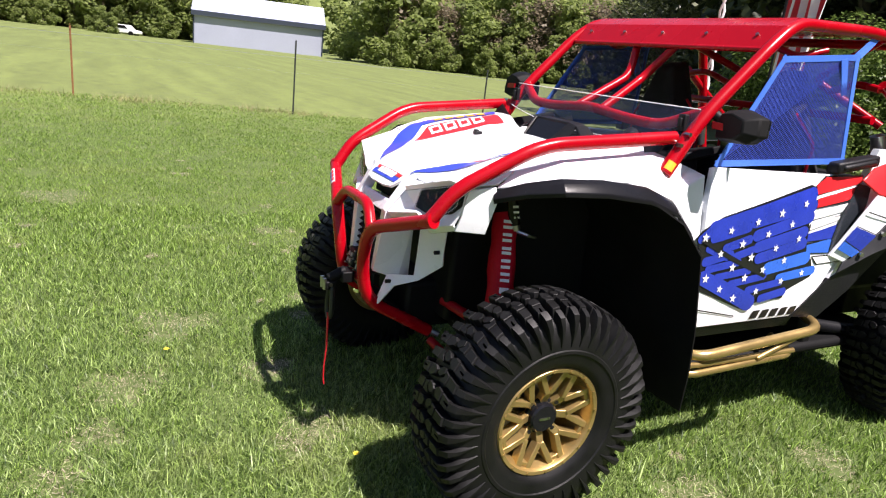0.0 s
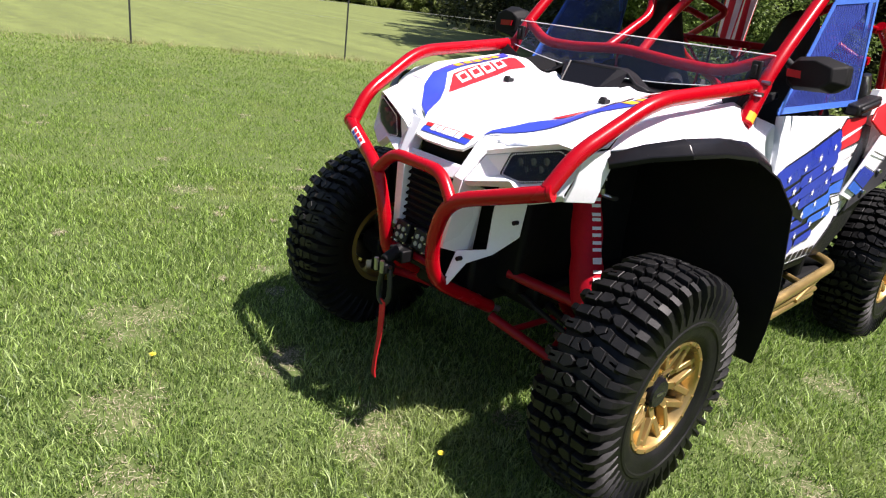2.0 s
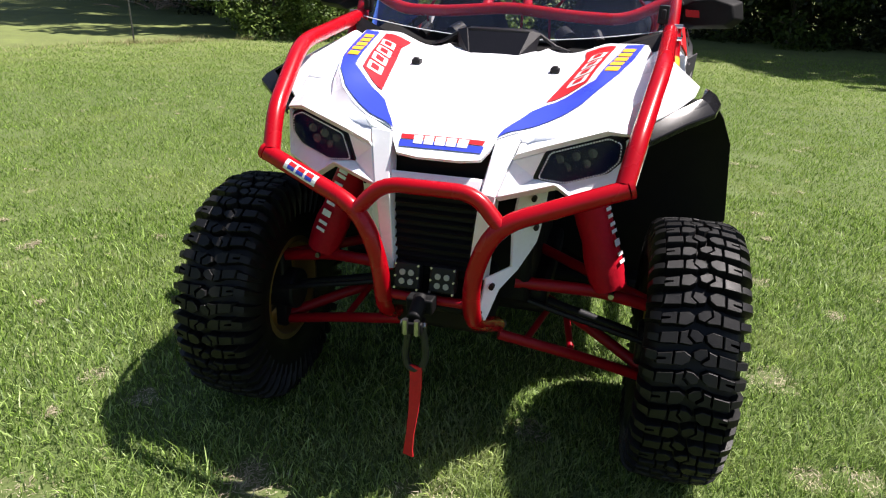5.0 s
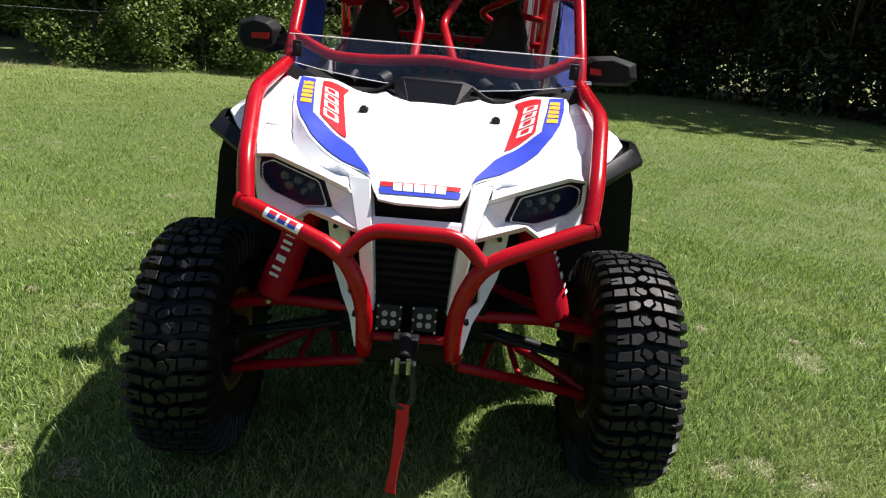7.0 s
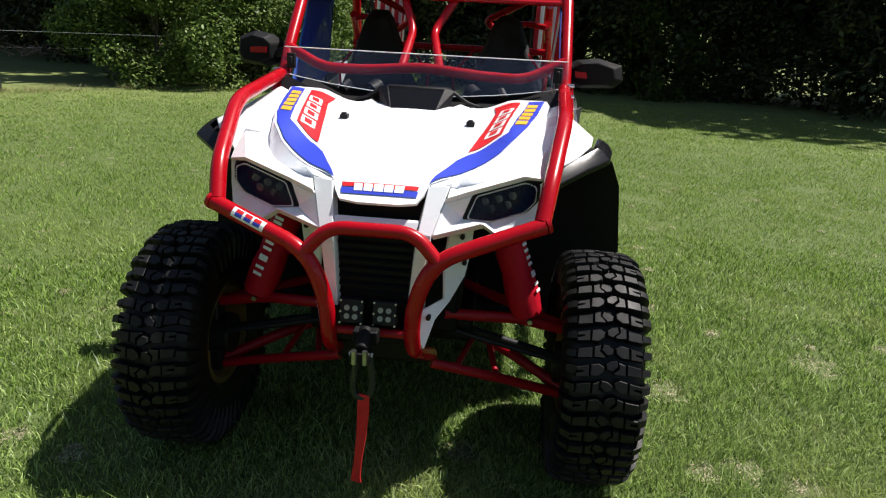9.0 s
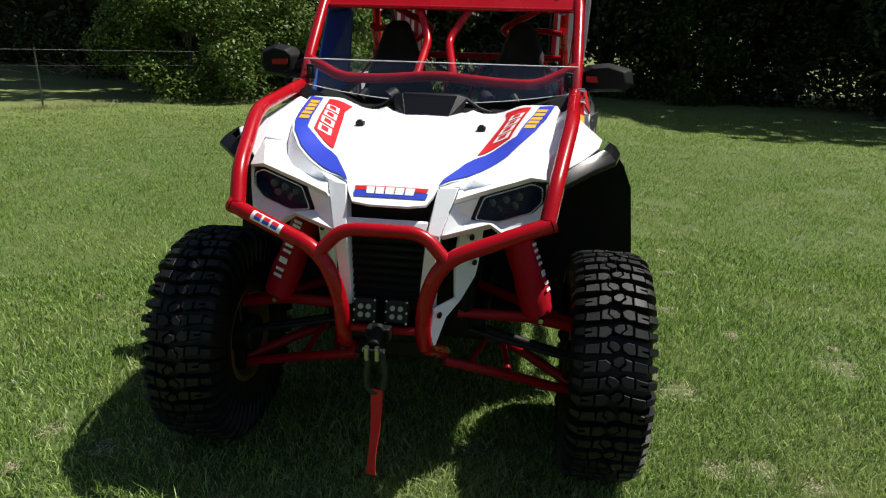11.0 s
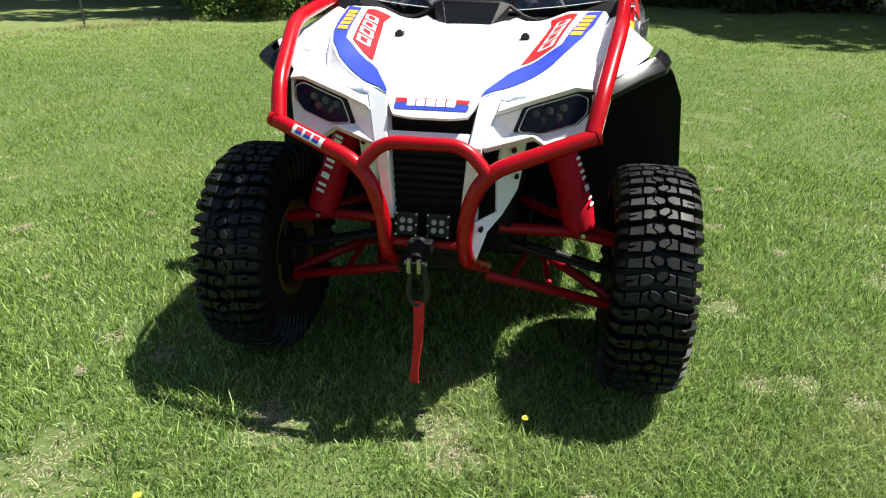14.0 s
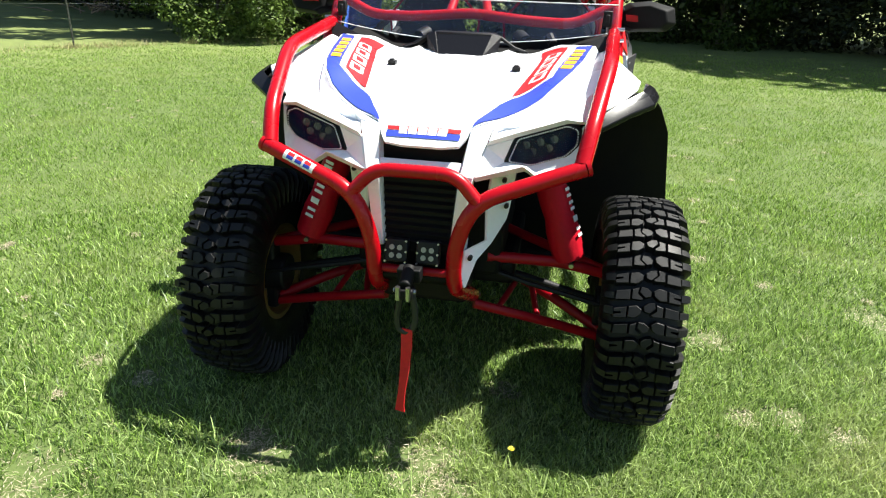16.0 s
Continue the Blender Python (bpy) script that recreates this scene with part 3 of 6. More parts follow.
# grille with slats, upper slot, bars behind
grille = part("grille", plate([(-0.122, -0.394, 0.945), (0.122, -0.394, 0.945), (0.104, -0.418, 0.690), (-0.104, -0.418, 0.690)], (0, 1, 0), 0.02), BLACK_DULL, buggy, "black slatted front grille")
for k in range(9):
    z = 0.722 + k * 0.025
    t = (0.945 - z) / 0.245
    w, y = 0.116 - 0.014 * t, -0.398 - 0.024 * t
    bm = bmesh.new()
    box(bm, (0, y - 0.004, z), (2 * w, 0.014, 0.006), Matrix.Rotation(0.5, 4, "X"))
    part("slat", bm, BLACK_DULL, grille, "", 30)
part("nose_slot", plate([(-0.135, -0.345, 1.03), (0.135, -0.345, 1.03), (0.14, -0.345, 0.96), (-0.14, -0.345, 0.96)], (0, 1, 0), 0.02), BLACK_DULL, buggy, "dark slot below nose")
part("grille_top", solid([(-0.129, -0.396, 0.978), (0.129, -0.396, 0.978), (0.127, -0.404, 0.972), (-0.127, -0.404, 0.972), (-0.120, -0.424, 0.936), (0.120, -0.424, 0.936)], [(0, 3, 2, 1), (3, 4, 5, 2)], 0.008), WHITE, buggy, "", 20, 0.002)
bm = bmesh.new()
box(bm, (0, 0.18, 0.82), (0.50, 0.70, 0.62))
part("front_chassis", bm, BLACK_DULL, buggy, "dark chassis behind the wheels", 30, 0.02)
# the skid plate is unseen, added to keep light out from below
for name, at, size in (("bulkhead", (0, 0.62, 0.80), (0.90, 0.06, 0.70)), ("chassis_rail", (0, 0.60, 0.50), (0.60, 1.40, 0.10)), ("differential", (0, -0.15, 0.55), (0.30, 0.30, 0.20)),
                       ("skid_plate", (0, 1.35, 0.37), (1.24, 1.90, 0.05)), ("gearbox", (0, 2.45, 0.55), (0.80, 0.50, 0.30))):
    bm = bmesh.new()
    box(bm, at, size)
    part(name, bm, BLACK_DULL, buggy, "", 30, 0.02)

# ---- doors, sills, steps, rear quarters ----
WING_X = lambda y, z: interp(z, (0.55, 0.70, 0.95, 1.10, 1.23), (0.700, 0.712, 0.700, 0.690, 0.660))


def door_sheet(outline, lift, thick=0.0, cuts=0.08, side=1):
    bm = bmesh.new()
    bm.faces.new([bm.verts.new((0, y, z)) for y, z in outline])
    for axis in (1, 2):
        lo, hi = min(p[axis - 1] for p in outline), max(p[axis - 1] for p in outline)
        for k in range(math.floor(lo / cuts), math.ceil(hi / cuts) + 1):
            n = Vector((0, 1, 0)) if axis == 1 else Vector((0, 0, 1))
            bmesh.ops.bisect_plane(bm, geom=bm.verts[:] + bm.edges[:] + bm.faces[:], plane_co=n * k * cuts, plane_no=n)
    for v in bm.verts:
        v.co.x = side * (WING_X(v.co.y, v.co.z) + lift)
    bmesh.ops.recalc_face_normals(bm, faces=bm.faces[:])
    if sum(f.normal.x for f in bm.faces) * side < 0:
        bmesh.ops.reverse_faces(bm, faces=bm.faces[:])
    bm.normal_update()
    if thick:
        bmesh.ops.solidify(bm, geom=bm.faces[:], thickness=thick)
        bmesh.ops.recalc_face_normals(bm, faces=bm.faces[:])
    return bm


DOOR = [(0.66, 1.228), (0.63, 1.10), (0.635, 0.95), (0.68, 0.60), (1.27, 0.60), (1.40, 0.70), (1.58, 0.98), (1.62, 1.15), (1.40, 1.215)]
QUARTER = [(1.60, 1.18), (1.63, 1.14), (1.60, 0.98), (1.46, 0.75), (1.60, 0.80), (1.84, 1.02), (1.95, 1.20), (1.86, 1.33), (1.66, 1.33)]
for s in (1, -1):
    door = part("door", door_sheet(DOOR, 0.0, 0.03, 0.08, s), WHITE, buggy, "white door with star and stripe wing graphic", 35, 0.006)
    part("sill", plate([(s * 0.70, 0.66, 0.60), (s * 0.70, 1.30, 0.595), (s * 0.68, 1.30, 0.545), (s * 0.68, 0.68, 0.545)], (-s, 0, 0), 0.05), BLACK, buggy, "black sill trim", 30, 0.004)
    part("rear_trim", door_sheet([(1.27, 0.60), (1.46, 0.58), (1.62, 0.70), (1.90, 0.92), (1.96, 1.10), (1.86, 1.06), (1.62, 0.84), (1.42, 0.74)], 0.006, 0.03, 0.1, s), BLACK, buggy, "black lower rear fender trim", 30, 0.006)
    part("rear_quarter", door_sheet(QUARTER, 0.0, 0.03, 0.1, s), WHITE, buggy, "red and white rear quarter panel", 35, 0.006)
    # rear flare over the rear wheel
    RF = [(1.72, 0.95), (1.86, 1.10), (2.05, 1.18), (2.35, 1.20), (2.62, 1.12), (2.75, 1.0)]
    vs = [(s * 0.62, y, z + 0.01) for y, z in RF] + [(s * 0.80, y, z - 0.02) for y, z in RF] + [(s * 0.80, y, z - 0.05) for y, z in RF]
    part("rear_flare", solid(vs, [(i, i + 1, 7 + i, 6 + i) for i in range(5)] + [(6 + i, 7 + i, 13 + i, 12 + i) for i in range(5)], 0.008), BLACK, buggy, "black rear fender flare", 40, 0.004)
    # gold step bars
    step = part("side_step", tube([(s * 0.60, 0.60, 0.50), (s * 0.80, 0.62, 0.525), (s * 0.80, 1.36, 0.575), (s * 0.62, 1.46, 0.575)], 0.021, 0.09), GOLD, buggy, "gold tube side step")
    part("lower_tube", tube([(s * 0.66, 0.58, 0.445), (s * 0.79, 0.60, 0.450), (s * 0.79, 1.22, 0.470), (s * 0.64, 1.28, 0.48)], 0.016, 0.06), GOLD, step)
    part("step_brace", tube([(s * 0.80, 0.98, 0.48), (s * 0.80, 1.22, 0.555)], 0.011, 0.01), GOLD, step)
    part("step_brace", tube([(s * 0.79, 0.60, 0.49), (s * 0.79, 1.22, 0.485)], 0.012, 0.01), GOLD, step)

# wing graphic on the doors: dark ground, rows of blue feathers, white stars, red and white tail
WING = [(0.595, 0.968), (0.625, 0.998), (0.723, 1.047), (0.879, 1.086), (1.23, 1.173), (1.26, 1.165), (1.27, 1.08), (1.246, 1.011), (1.254, 0.976), (1.264, 0.888), (1.31, 0.859), (1.331, 0.808), (1.329, 0.781), (1.188, 0.73), (1.169, 0.695), (1.022, 0.692), (0.943, 0.657), (0.637, 0.766), (0.631, 0.84), (0.648, 0.871), (0.62, 0.928)]


def feather(y0, z0, y1, z1, w0, w1, n=7):
    """A rounded bar in the door's plane between two points."""
    d = Vector((y1 - y0, z1 - z0))
    u = d.normalized()
    v = Vector((-u.y, u.x))
    pts = []
    for i in range(n):
        a = -math.pi / 2 + math.pi * i / (n - 1)
        pts.append((y1 + u.x * math.cos(a) * w1 * 0.5 + v.x * math.sin(a) * w1 * 0.5, z1 + u.y * math.cos(a) * w1 * 0.5 + v.y * math.sin(a) * w1 * 0.5))
    for i in range(n):
        a = math.pi / 2 + math.pi * i / (n - 1)
        pts.append((y0 + u.x * math.cos(a) * w0 * 0.5 + v.x * math.sin(a) * w0 * 0.5, z0 + u.y * math.cos(a) * w0 * 0.5 + v.y * math.sin(a) * w0 * 0.5))
    return pts


def star(y, z, r, turn):
    return [(y + (r if i % 2 == 0 else r * 0.42) * math.sin(turn + i * math.pi / 5), z + (r if i % 2 == 0 else r * 0.42) * math.cos(turn + i * math.pi / 5)) for i in range(10)]


FEATHERS = [(0.62, 0.963, 0.688, 1.003, 0.024, 0.034, 0), (0.681, 1.007, 1.245, 1.138, 0.036, 0.039, 0), (0.689, 0.965, 0.873, 1.005, 0.027, 0.032, 0), (0.908, 1.023, 1.248, 1.092, 0.034, 0.039, 0),
            (0.668, 0.925, 0.78, 0.886, 0.02, 0.02, 0), (0.764, 0.925, 0.891, 0.956, 0.026, 0.028, 0), (0.93, 0.97, 1.243, 1.043, 0.035, 0.038, 0), (0.826, 0.89, 0.92, 0.913, 0.023, 0.025, 0),
            (0.947, 0.923, 1.222, 0.979, 0.034, 0.037, 0), (0.964, 0.876, 1.229, 0.93, 0.033, 0.036, 0), (0.663, 0.875, 0.801, 0.899, 0.027, 0.023, 0), (0.684, 0.844, 0.852, 0.866, 0.023, 0.022, 0),
            (1.033, 0.832, 1.268, 0.868, 0.039, 0.042, 2), (0.739, 0.81, 0.924, 0.829, 0.021, 0.022, 0), (0.824, 0.778, 1.02, 0.801, 0.022, 0.023, 0), (1.114, 0.787, 1.327, 0.811, 0.027, 0.03, 2),
            (0.936, 0.745, 1.133, 0.77, 0.024, 0.023, 0), (1.025, 0.704, 1.163, 0.727, 0.026, 0.026, 0), (0.664, 0.812, 0.959, 0.691, 0.042, 0.052, 0)]
STARS = [(0.639, 0.971), (0.774, 0.995), (0.919, 1.026), (1.055, 1.06), (1.196, 1.097), (0.737, 0.904), (0.852, 0.94), (0.994, 0.976), (1.131, 1.013), (0.917, 0.884), (1.057, 0.917), (1.191, 0.952), (0.818, 0.847), (1.003, 0.829), (1.125, 0.863), (0.901, 0.8), (1.132, 0.774), (1.259, 0.803), (0.679, 0.809), (0.768, 0.762), (0.987, 0.739), (0.856, 0.718)]
TAIL = [([(1.262, 1.171), (1.325, 1.205), (1.575, 1.212), (1.574, 1.184), (1.273, 1.134)], RED_VINYL),
        ([(1.274, 1.117), (1.566, 1.17), (1.53, 1.129), (1.478, 1.111), (1.276, 1.08)], RED_VINYL),
        ([(1.252, 1.065), (1.483, 1.1), (1.484, 1.067), (1.254, 1.028)], WHITE_VINYL),
        ([(1.258, 1.015), (1.467, 1.049), (1.434, 1.026), (1.257, 0.985)], WHITE_VINYL),
        ([(1.252, 0.971), (1.506, 1.02), (1.723, 1.024), (1.698, 0.965), (1.253, 0.937)], BLUE_DEEP),
        ([(1.256, 0.922), (1.398, 0.944), (1.64, 0.932), (1.571, 0.882), (1.267, 0.888)], BLUE_LIT),
        ([(1.314, 0.868), (1.576, 0.872), (1.575, 0.848), (1.354, 0.837)], WHITE_VINYL)]
for s, door in ((1, [o for o in buggy.children if o.name.startswith("door")][0]), (-1, [o for o in buggy.children if o.name.startswith("door")][1])):
    part("wing_graphic", door_sheet(WING, 0.0025, 0, 0.08, s), INK, door, "black outlined wing of blue feathers")
    for i, (y0, z0, y1, z1, w0, w1, k) in enumerate(FEATHERS):
        part("feather", door_sheet(feather(y0, z0, y1, z1, w0 * 1.38, w1 * 1.36), 0.0042 + 0.00012 * i, 0, 0.1, s), (BLUE_DEEP, BLUE_LIT, BLUE_LIT)[k], door)
    part("wing_bone", door_sheet([(0.622, 0.955), (0.632, 0.968), (0.800, 0.896), (1.030, 0.806), (1.020, 0.794), (0.790, 0.880)], 0.0068, 0, 0.1, s), INK, door, "black line along the wing")
    for i, (y, z) in enumerate(STARS):
        part("star", door_sheet(star(y, z, 0.0175 if i % 3 else 0.020, 0.2 * math.sin(i * 2.1)), 0.0080, 0, 0.2, s), WHITE_VINYL, door)
    for pts, m in TAIL:
        c = Vector((sum(p[0] for p in pts) / len(pts), sum(p[1] for p in pts) / len(pts)))
        part("tail_edge", door_sheet([(p[0] + (0.007 if p[0] > c.x else -0.007), p[1] + (0.005 if p[1] > c.y else -0.005)) for p in pts], 0.0030, 0, 0.1, s), INK, door, "black outline")
        part("tail_stripe", door_sheet(pts, 0.0042, 0, 0.1, s), m, door)
    for k in range(5):
        y = 1.00 + k * 0.060
        part("side_bar", door_sheet([(y, 0.612), (y + 0.045, 0.613), (y + 0.056, 0.650), (y + 0.012, 0.648)], 0.003, 0, 0.2, s), INK, door, "black bar")
    part("door_crease", door_sheet([(0.66, 0.680), (0.90, 0.632), (0.90, 0.637), (0.66, 0.686)], 0.003, 0, 0.2, s), INK, door, "dark panel joint")
    # intake slot behind the door; the rear fender stands out from it
    # a flat dark patch on the door paints the slot's shaded depth
    part("intake_slot", door_sheet([(1.415, 0.885), (1.420, 0.960), (1.452, 1.062), (1.545, 1.182), (1.64, 1.17), (1.60, 1.05), (1.53, 0.93)], 0.0065, 0, 0.1, s), SLOT, door, "flat dark patch for the shade in an air intake slot")
    S = lambda pts: [(s * x, y, z) for x, y, z in pts]
    EDGE = [(0.712, 1.417, 0.872), (0.724, 1.462, 0.945), (0.736, 1.510, 1.025), (0.750, 1.588, 1.145)]
    BACK = [(0.731, 1.500, 0.845), (0.744, 1.570, 0.895), (0.752, 1.668, 0.985), (0.766, 1.785, 1.115)]
    fender = part("rear_fender", solid(S(EDGE + BACK), [(q, 4 + q, 5 + q, 1 + q) for q in range(3)], 0.010), WHITE, buggy, "white rear fender with blue and red stripes", 40, 0.003)

    def band(u0, u1, lift):
        def at(line, u):
            u *= 3
            q = min(2, int(u))
            a, b = Vector(line[q]), Vector(line[q + 1])
            return a.lerp(b, u - q)
        rows = [(at(EDGE, u) + Vector((lift, 0, 0)), at(BACK, u) + Vector((lift, 0, 0))) for u in (u0, (u0 + u1) / 2, u1)]
        return solid(S([tuple(a.lerp(b, f)) for a, b in rows for f in (0.06, 0.98)]), [(0, 1, 3, 2), (2, 3, 5, 4)], 0.001)
    part("fender_stripe", band(0.16, 0.33, 0.0075), BLUE_LIT, fender, "light blue stripe")
    part("fender_stripe", band(0.345, 0.60, 0.0075), BLUE_DEEP, fender, "deep blue stripe")
    for u in (0.335, 0.605, 0.80):
        part("stripe_line", band(u, u + 0.012, 0.0080), INK, fender, "black line")
    part("fender_shoulder", solid(S([(0.748, 1.588, 1.150), (0.766, 1.785, 1.120), (0.755, 1.950, 1.215), (0.718, 1.800, 1.325), (0.690, 1.610, 1.255), (0.712, 1.510, 1.205)]), [(0, 1, 2, 3), (0, 3, 4, 5)], 0.010), RED_VINYL, fender, "red shoulder", 50, 0.005)
    part("shoulder_line", solid(S([(0.7535, 1.640, 1.190), (0.7615, 1.780, 1.205), (0.7555, 1.900, 1.245), (0.7545, 1.900, 1.258), (0.7600, 1.780, 1.222), (0.7515, 1.640, 1.210)]), [(0, 1, 4, 5), (1, 2, 3, 4)], 0.004), INK, fender, "black line")
    trim = part("fender_trim", solid(S(BACK + [(0.735, 1.475, 0.795), (0.772, 1.640, 0.890), (0.815, 1.860, 0.985), (0.826, 1.880, 1.140)]), [(q, 4 + q, 5 + q, 1 + q) for q in range(3)], 0.012), TRIM_GREY, fender, "dark grey flared trim with bolts", 40, 0.004)
    for x, y, z in ((0.748, 1.575, 0.885), (0.757, 1.680, 0.978), (0.770, 1.795, 1.085)):
        part("trim_bolt", sweep(bmesh.new(), [(s * x, y, z), (s * (x + 0.016), y - 0.006, z)], 0.010, 10), STEEL, trim)

# ---- cage, bumper, roof ----
bumper = part("bumper", tube([(-0.495, -0.405, 0.992), (-0.185, -0.492, 0.888), (-0.128, -0.488, 0.74), (-0.128, -0.462, 0.585), (-0.16, -0.19, 0.44)], 0.025, 0.10), RED, buggy, "red tube front bumper")
part("bumper_tube", tube(mirror_pts([(-0.495, -0.405, 0.992), (-0.185, -0.492, 0.888), (-0.128, -0.488, 0.74), (-0.128, -0.462, 0.585), (-0.16, -0.19, 0.44)]), 0.025, 0.10), RED, bumper)
part("bumper_arch", tube([(-0.195, -0.490, 0.885), (-0.125, -0.478, 0.962), (0.125, -0.478, 0.962), (0.195, -0.490, 0.885)], 0.021, 0.06), RED, bumper)
part("bumper_crossbar", tube([(-0.13, -0.455, 0.632), (0.13, -0.455, 0.632)], 0.014, 0.01), RED_DULL, bumper)
part("bumper_skid", plate([(-0.15, -0.42, 0.60), (0.15, -0.42, 0.60), (0.15, -0.20, 0.46), (-0.15, -0.20, 0.46)], (0, -0.3, -1), 0.006), BLACK_DULL, bumper)
for s in (1, -1):
    upper = part("bumper_upper", tube([(s * 0.487, -0.401, 0.998), (s * 0.507, -0.33, 1.10), (s * 0.555, -0.055, 1.262), (s * 0.588, 0.50, 1.318)], 0.025, 0.09), RED, bumper)
    bm = bmesh.new()
    sweep(bm, [(s * 0.497, -0.4045, 0.993), (s * 0.508, -0.401, 0.997)], 0.0265, 14)
    part("tube_cap", bm, RED, bumper)
    bm = bmesh.new()
    sweep(bm, [(s * 0.160, -0.175, 0.435), (s * 0.175, -0.150, 0.425)], 0.013, 8)
    part("bumper_bolt", bm, STEEL, bumper)
# small sticker on the bumper: white ground with red blocks over blue ones
def tube_patch(name, u0, u1, a0, a1, material, lift, parent, label=""):
    """A patch on the bumper's tube, u along it and a round it from the front upwards."""
    p0, p1 = Vector((-0.495, -0.405, 0.992)), Vector((-0.185, -0.492, 0.888))
    d = (p1 - p0).normalized()
    out = Vector((0, -1, 0)) - d * -d.y
    out.normalize()
    up = out.cross(d)
    up = up if up.z > 0 else -up
    bm = bmesh.new()
    rows = [[bm.verts.new(p0.lerp(p1, u) + (out * math.cos(a) + up * math.sin(a)) * (0.025 + lift)) for a in (a0 + (a1 - a0) * k / 4 for k in range(5))] for u in (u0, u1)]
    for k in range(4):
        bm.faces.new((rows[0][k], rows[1][k], rows[1][k + 1], rows[0][k + 1]))
    bmesh.ops.recalc_face_normals(bm, faces=bm.faces[:])
    return part(name, bm, material, parent, label, 0)


tube_patch("bumper_sticker", 0.24, 0.58, -0.15, 1.15, WHITE_VINYL, 0.0008, bumper, "small white sticker with red and blue blocks")
for k in range(3):
    u = 0.28 + k * 0.095
    tube_patch("sticker_block", u, u + 0.07, 0.10, 0.50, BLUE, 0.0020, bumper, "blue block")
    tube_patch("sticker_block", u, u + 0.07, 0.54, 0.98, RED_VINYL, 0.0020, bumper, "red block")

cage = part("roll_cage", tube([(-0.595, 0.638, 1.425), (-0.43, 0.585, 1.350), (-0.25, 0.575, 1.350), (0, 0.575, 1.372), (0.25, 0.575, 1.350), (0.43, 0.585, 1.345), (0.595, 0.638, 1.425)], 0.022, 0.06), RED, buggy, "red tube roll cage")
for s in (1, -1):
    part("pillar", tube([(s * 0.592, 0.49, 1.205), (s * 0.595, 0.615, 1.40), (s * 0.598, 0.90, 1.690), (s * 0.585, 1.02, 1.775), (s * 0.575, 1.55, 1.800), (s * 0.565, 1.80, 1.775), (s * 0.585, 1.96, 1.30), (s * 0.56, 2.02, 1.02)], 0.025, 0.10), RED, cage)
    bm = bmesh.new()
    a, b = Vector((s * 0.600, 0.560, 1.330)), Vector((s * 0.608, 0.462, 1.188))
    sweep(bm, [b, b.lerp(a, 0.06), b.lerp(a, 0.5), a], 0.0275, 16)
    part("pillar_foot", bm, RED, cage, "", 30, 0.004)
    bm = bmesh.new()
    f = b.lerp(a, 0.17)
    axis = (a - b).normalized()
    out = Vector((s * 0.75, -0.66, 0))
    out = (out - axis * out.dot(axis)).normalized()
    sidew = axis.cross(out)
    rows = [[bm.verts.new(f + axis * h + (out * math.cos(g) + sidew * math.sin(g)) * 0.0285) for g in (-0.6, -0.3, 0, 0.3, 0.6)] for h in (-0.018, 0.018)]
    for q in range(4):
        bm.faces.new((rows[0][q], rows[0][q + 1], rows[1][q + 1], rows[1][q]))
    part("foot_sticker", bm, YELLOW, cage, "yellow warning sticker", 0)
    for y, z in ((0.545, 1.335), (0.512, 1.295)):
        part("cage_bolt", sweep(bmesh.new(), [(s * 0.60, y - 0.01, z), (s * 0.630, y - 0.012, z)], 0.0075, 8), STEEL, cage)
    part("centre_brace", tube([(-0.011 + s * 0.082, 0.578, 1.365), (-0.037 + s * 0.047, 0.845, 1.520), (-0.02 + s * 0.118, 0.915, 1.665)], 0.019, 0.05), RED, cage)
    part("rear_brace", tube([(s * 0.575, 1.60, 1.78), (s * 0.20, 1.78, 1.60), (s * 0.50, 1.90, 1.42)], 0.019, 0.05), RED, cage)
    part("rear_brace", tube([(s * 0.555, 1.72, 1.58), (s * 0.43, 1.74, 1.60), (s * 0.30, 1.76, 1.55)], 0.017, 0.05), RED, cage)
    part("rear_stay", tube([(s * 0.560, 1.72, 1.60), (s * 0.62, 2.20, 1.33), (s * 0.50, 2.60, 1.15)], 0.022, 0.08), RED, cage)
    part("headrest_tube", tube([(s * 0.50, 1.00, 1.70), (s * 0.53, 1.14, 1.66), (s * 0.57, 1.26, 1.70)], 0.014, 0.05), RED, cage)
part("rear_crossbar", tube([(-0.56, 1.72, 1.445), (0.56, 1.72, 1.445)], 0.019, 0.01), RED, cage)
part("rear_crossbar", tube([(-0.57, 1.80, 1.775), (0.57, 1.80, 1.775)], 0.022, 0.01), RED, cage)
ROOF = [(-0.60, 0.880, 1.668), (0.60, 0.880, 1.668), (-0.60, 0.955, 1.760), (0.60, 0.955, 1.760), (-0.585, 1.05, 1.800), (0.585, 1.05, 1.800), (-0.58, 1.80, 1.815), (0.58, 1.80, 1.815)]
roof = part("roof", solid(ROOF, [(0, 1, 3, 2), (2, 3, 5, 4), (4, 5, 7, 6)], 0.010), RED, buggy, "red sheet metal roof with riveted visor", 25, 0.006)
part("visor_lip", tube([(-0.60, 0.884, 1.664), (0.60, 0.884, 1.664)], 0.011, 0.01), RED, roof)
for k in range(5):
    x = -0.50 + 0.25 * k
    bm = bmesh.new()
    sweep(bm, [(x, 0.922, 1.722), (x, 0.917, 1.726)], 0.007, 10)
    part("rivet", bm, STEEL, roof)

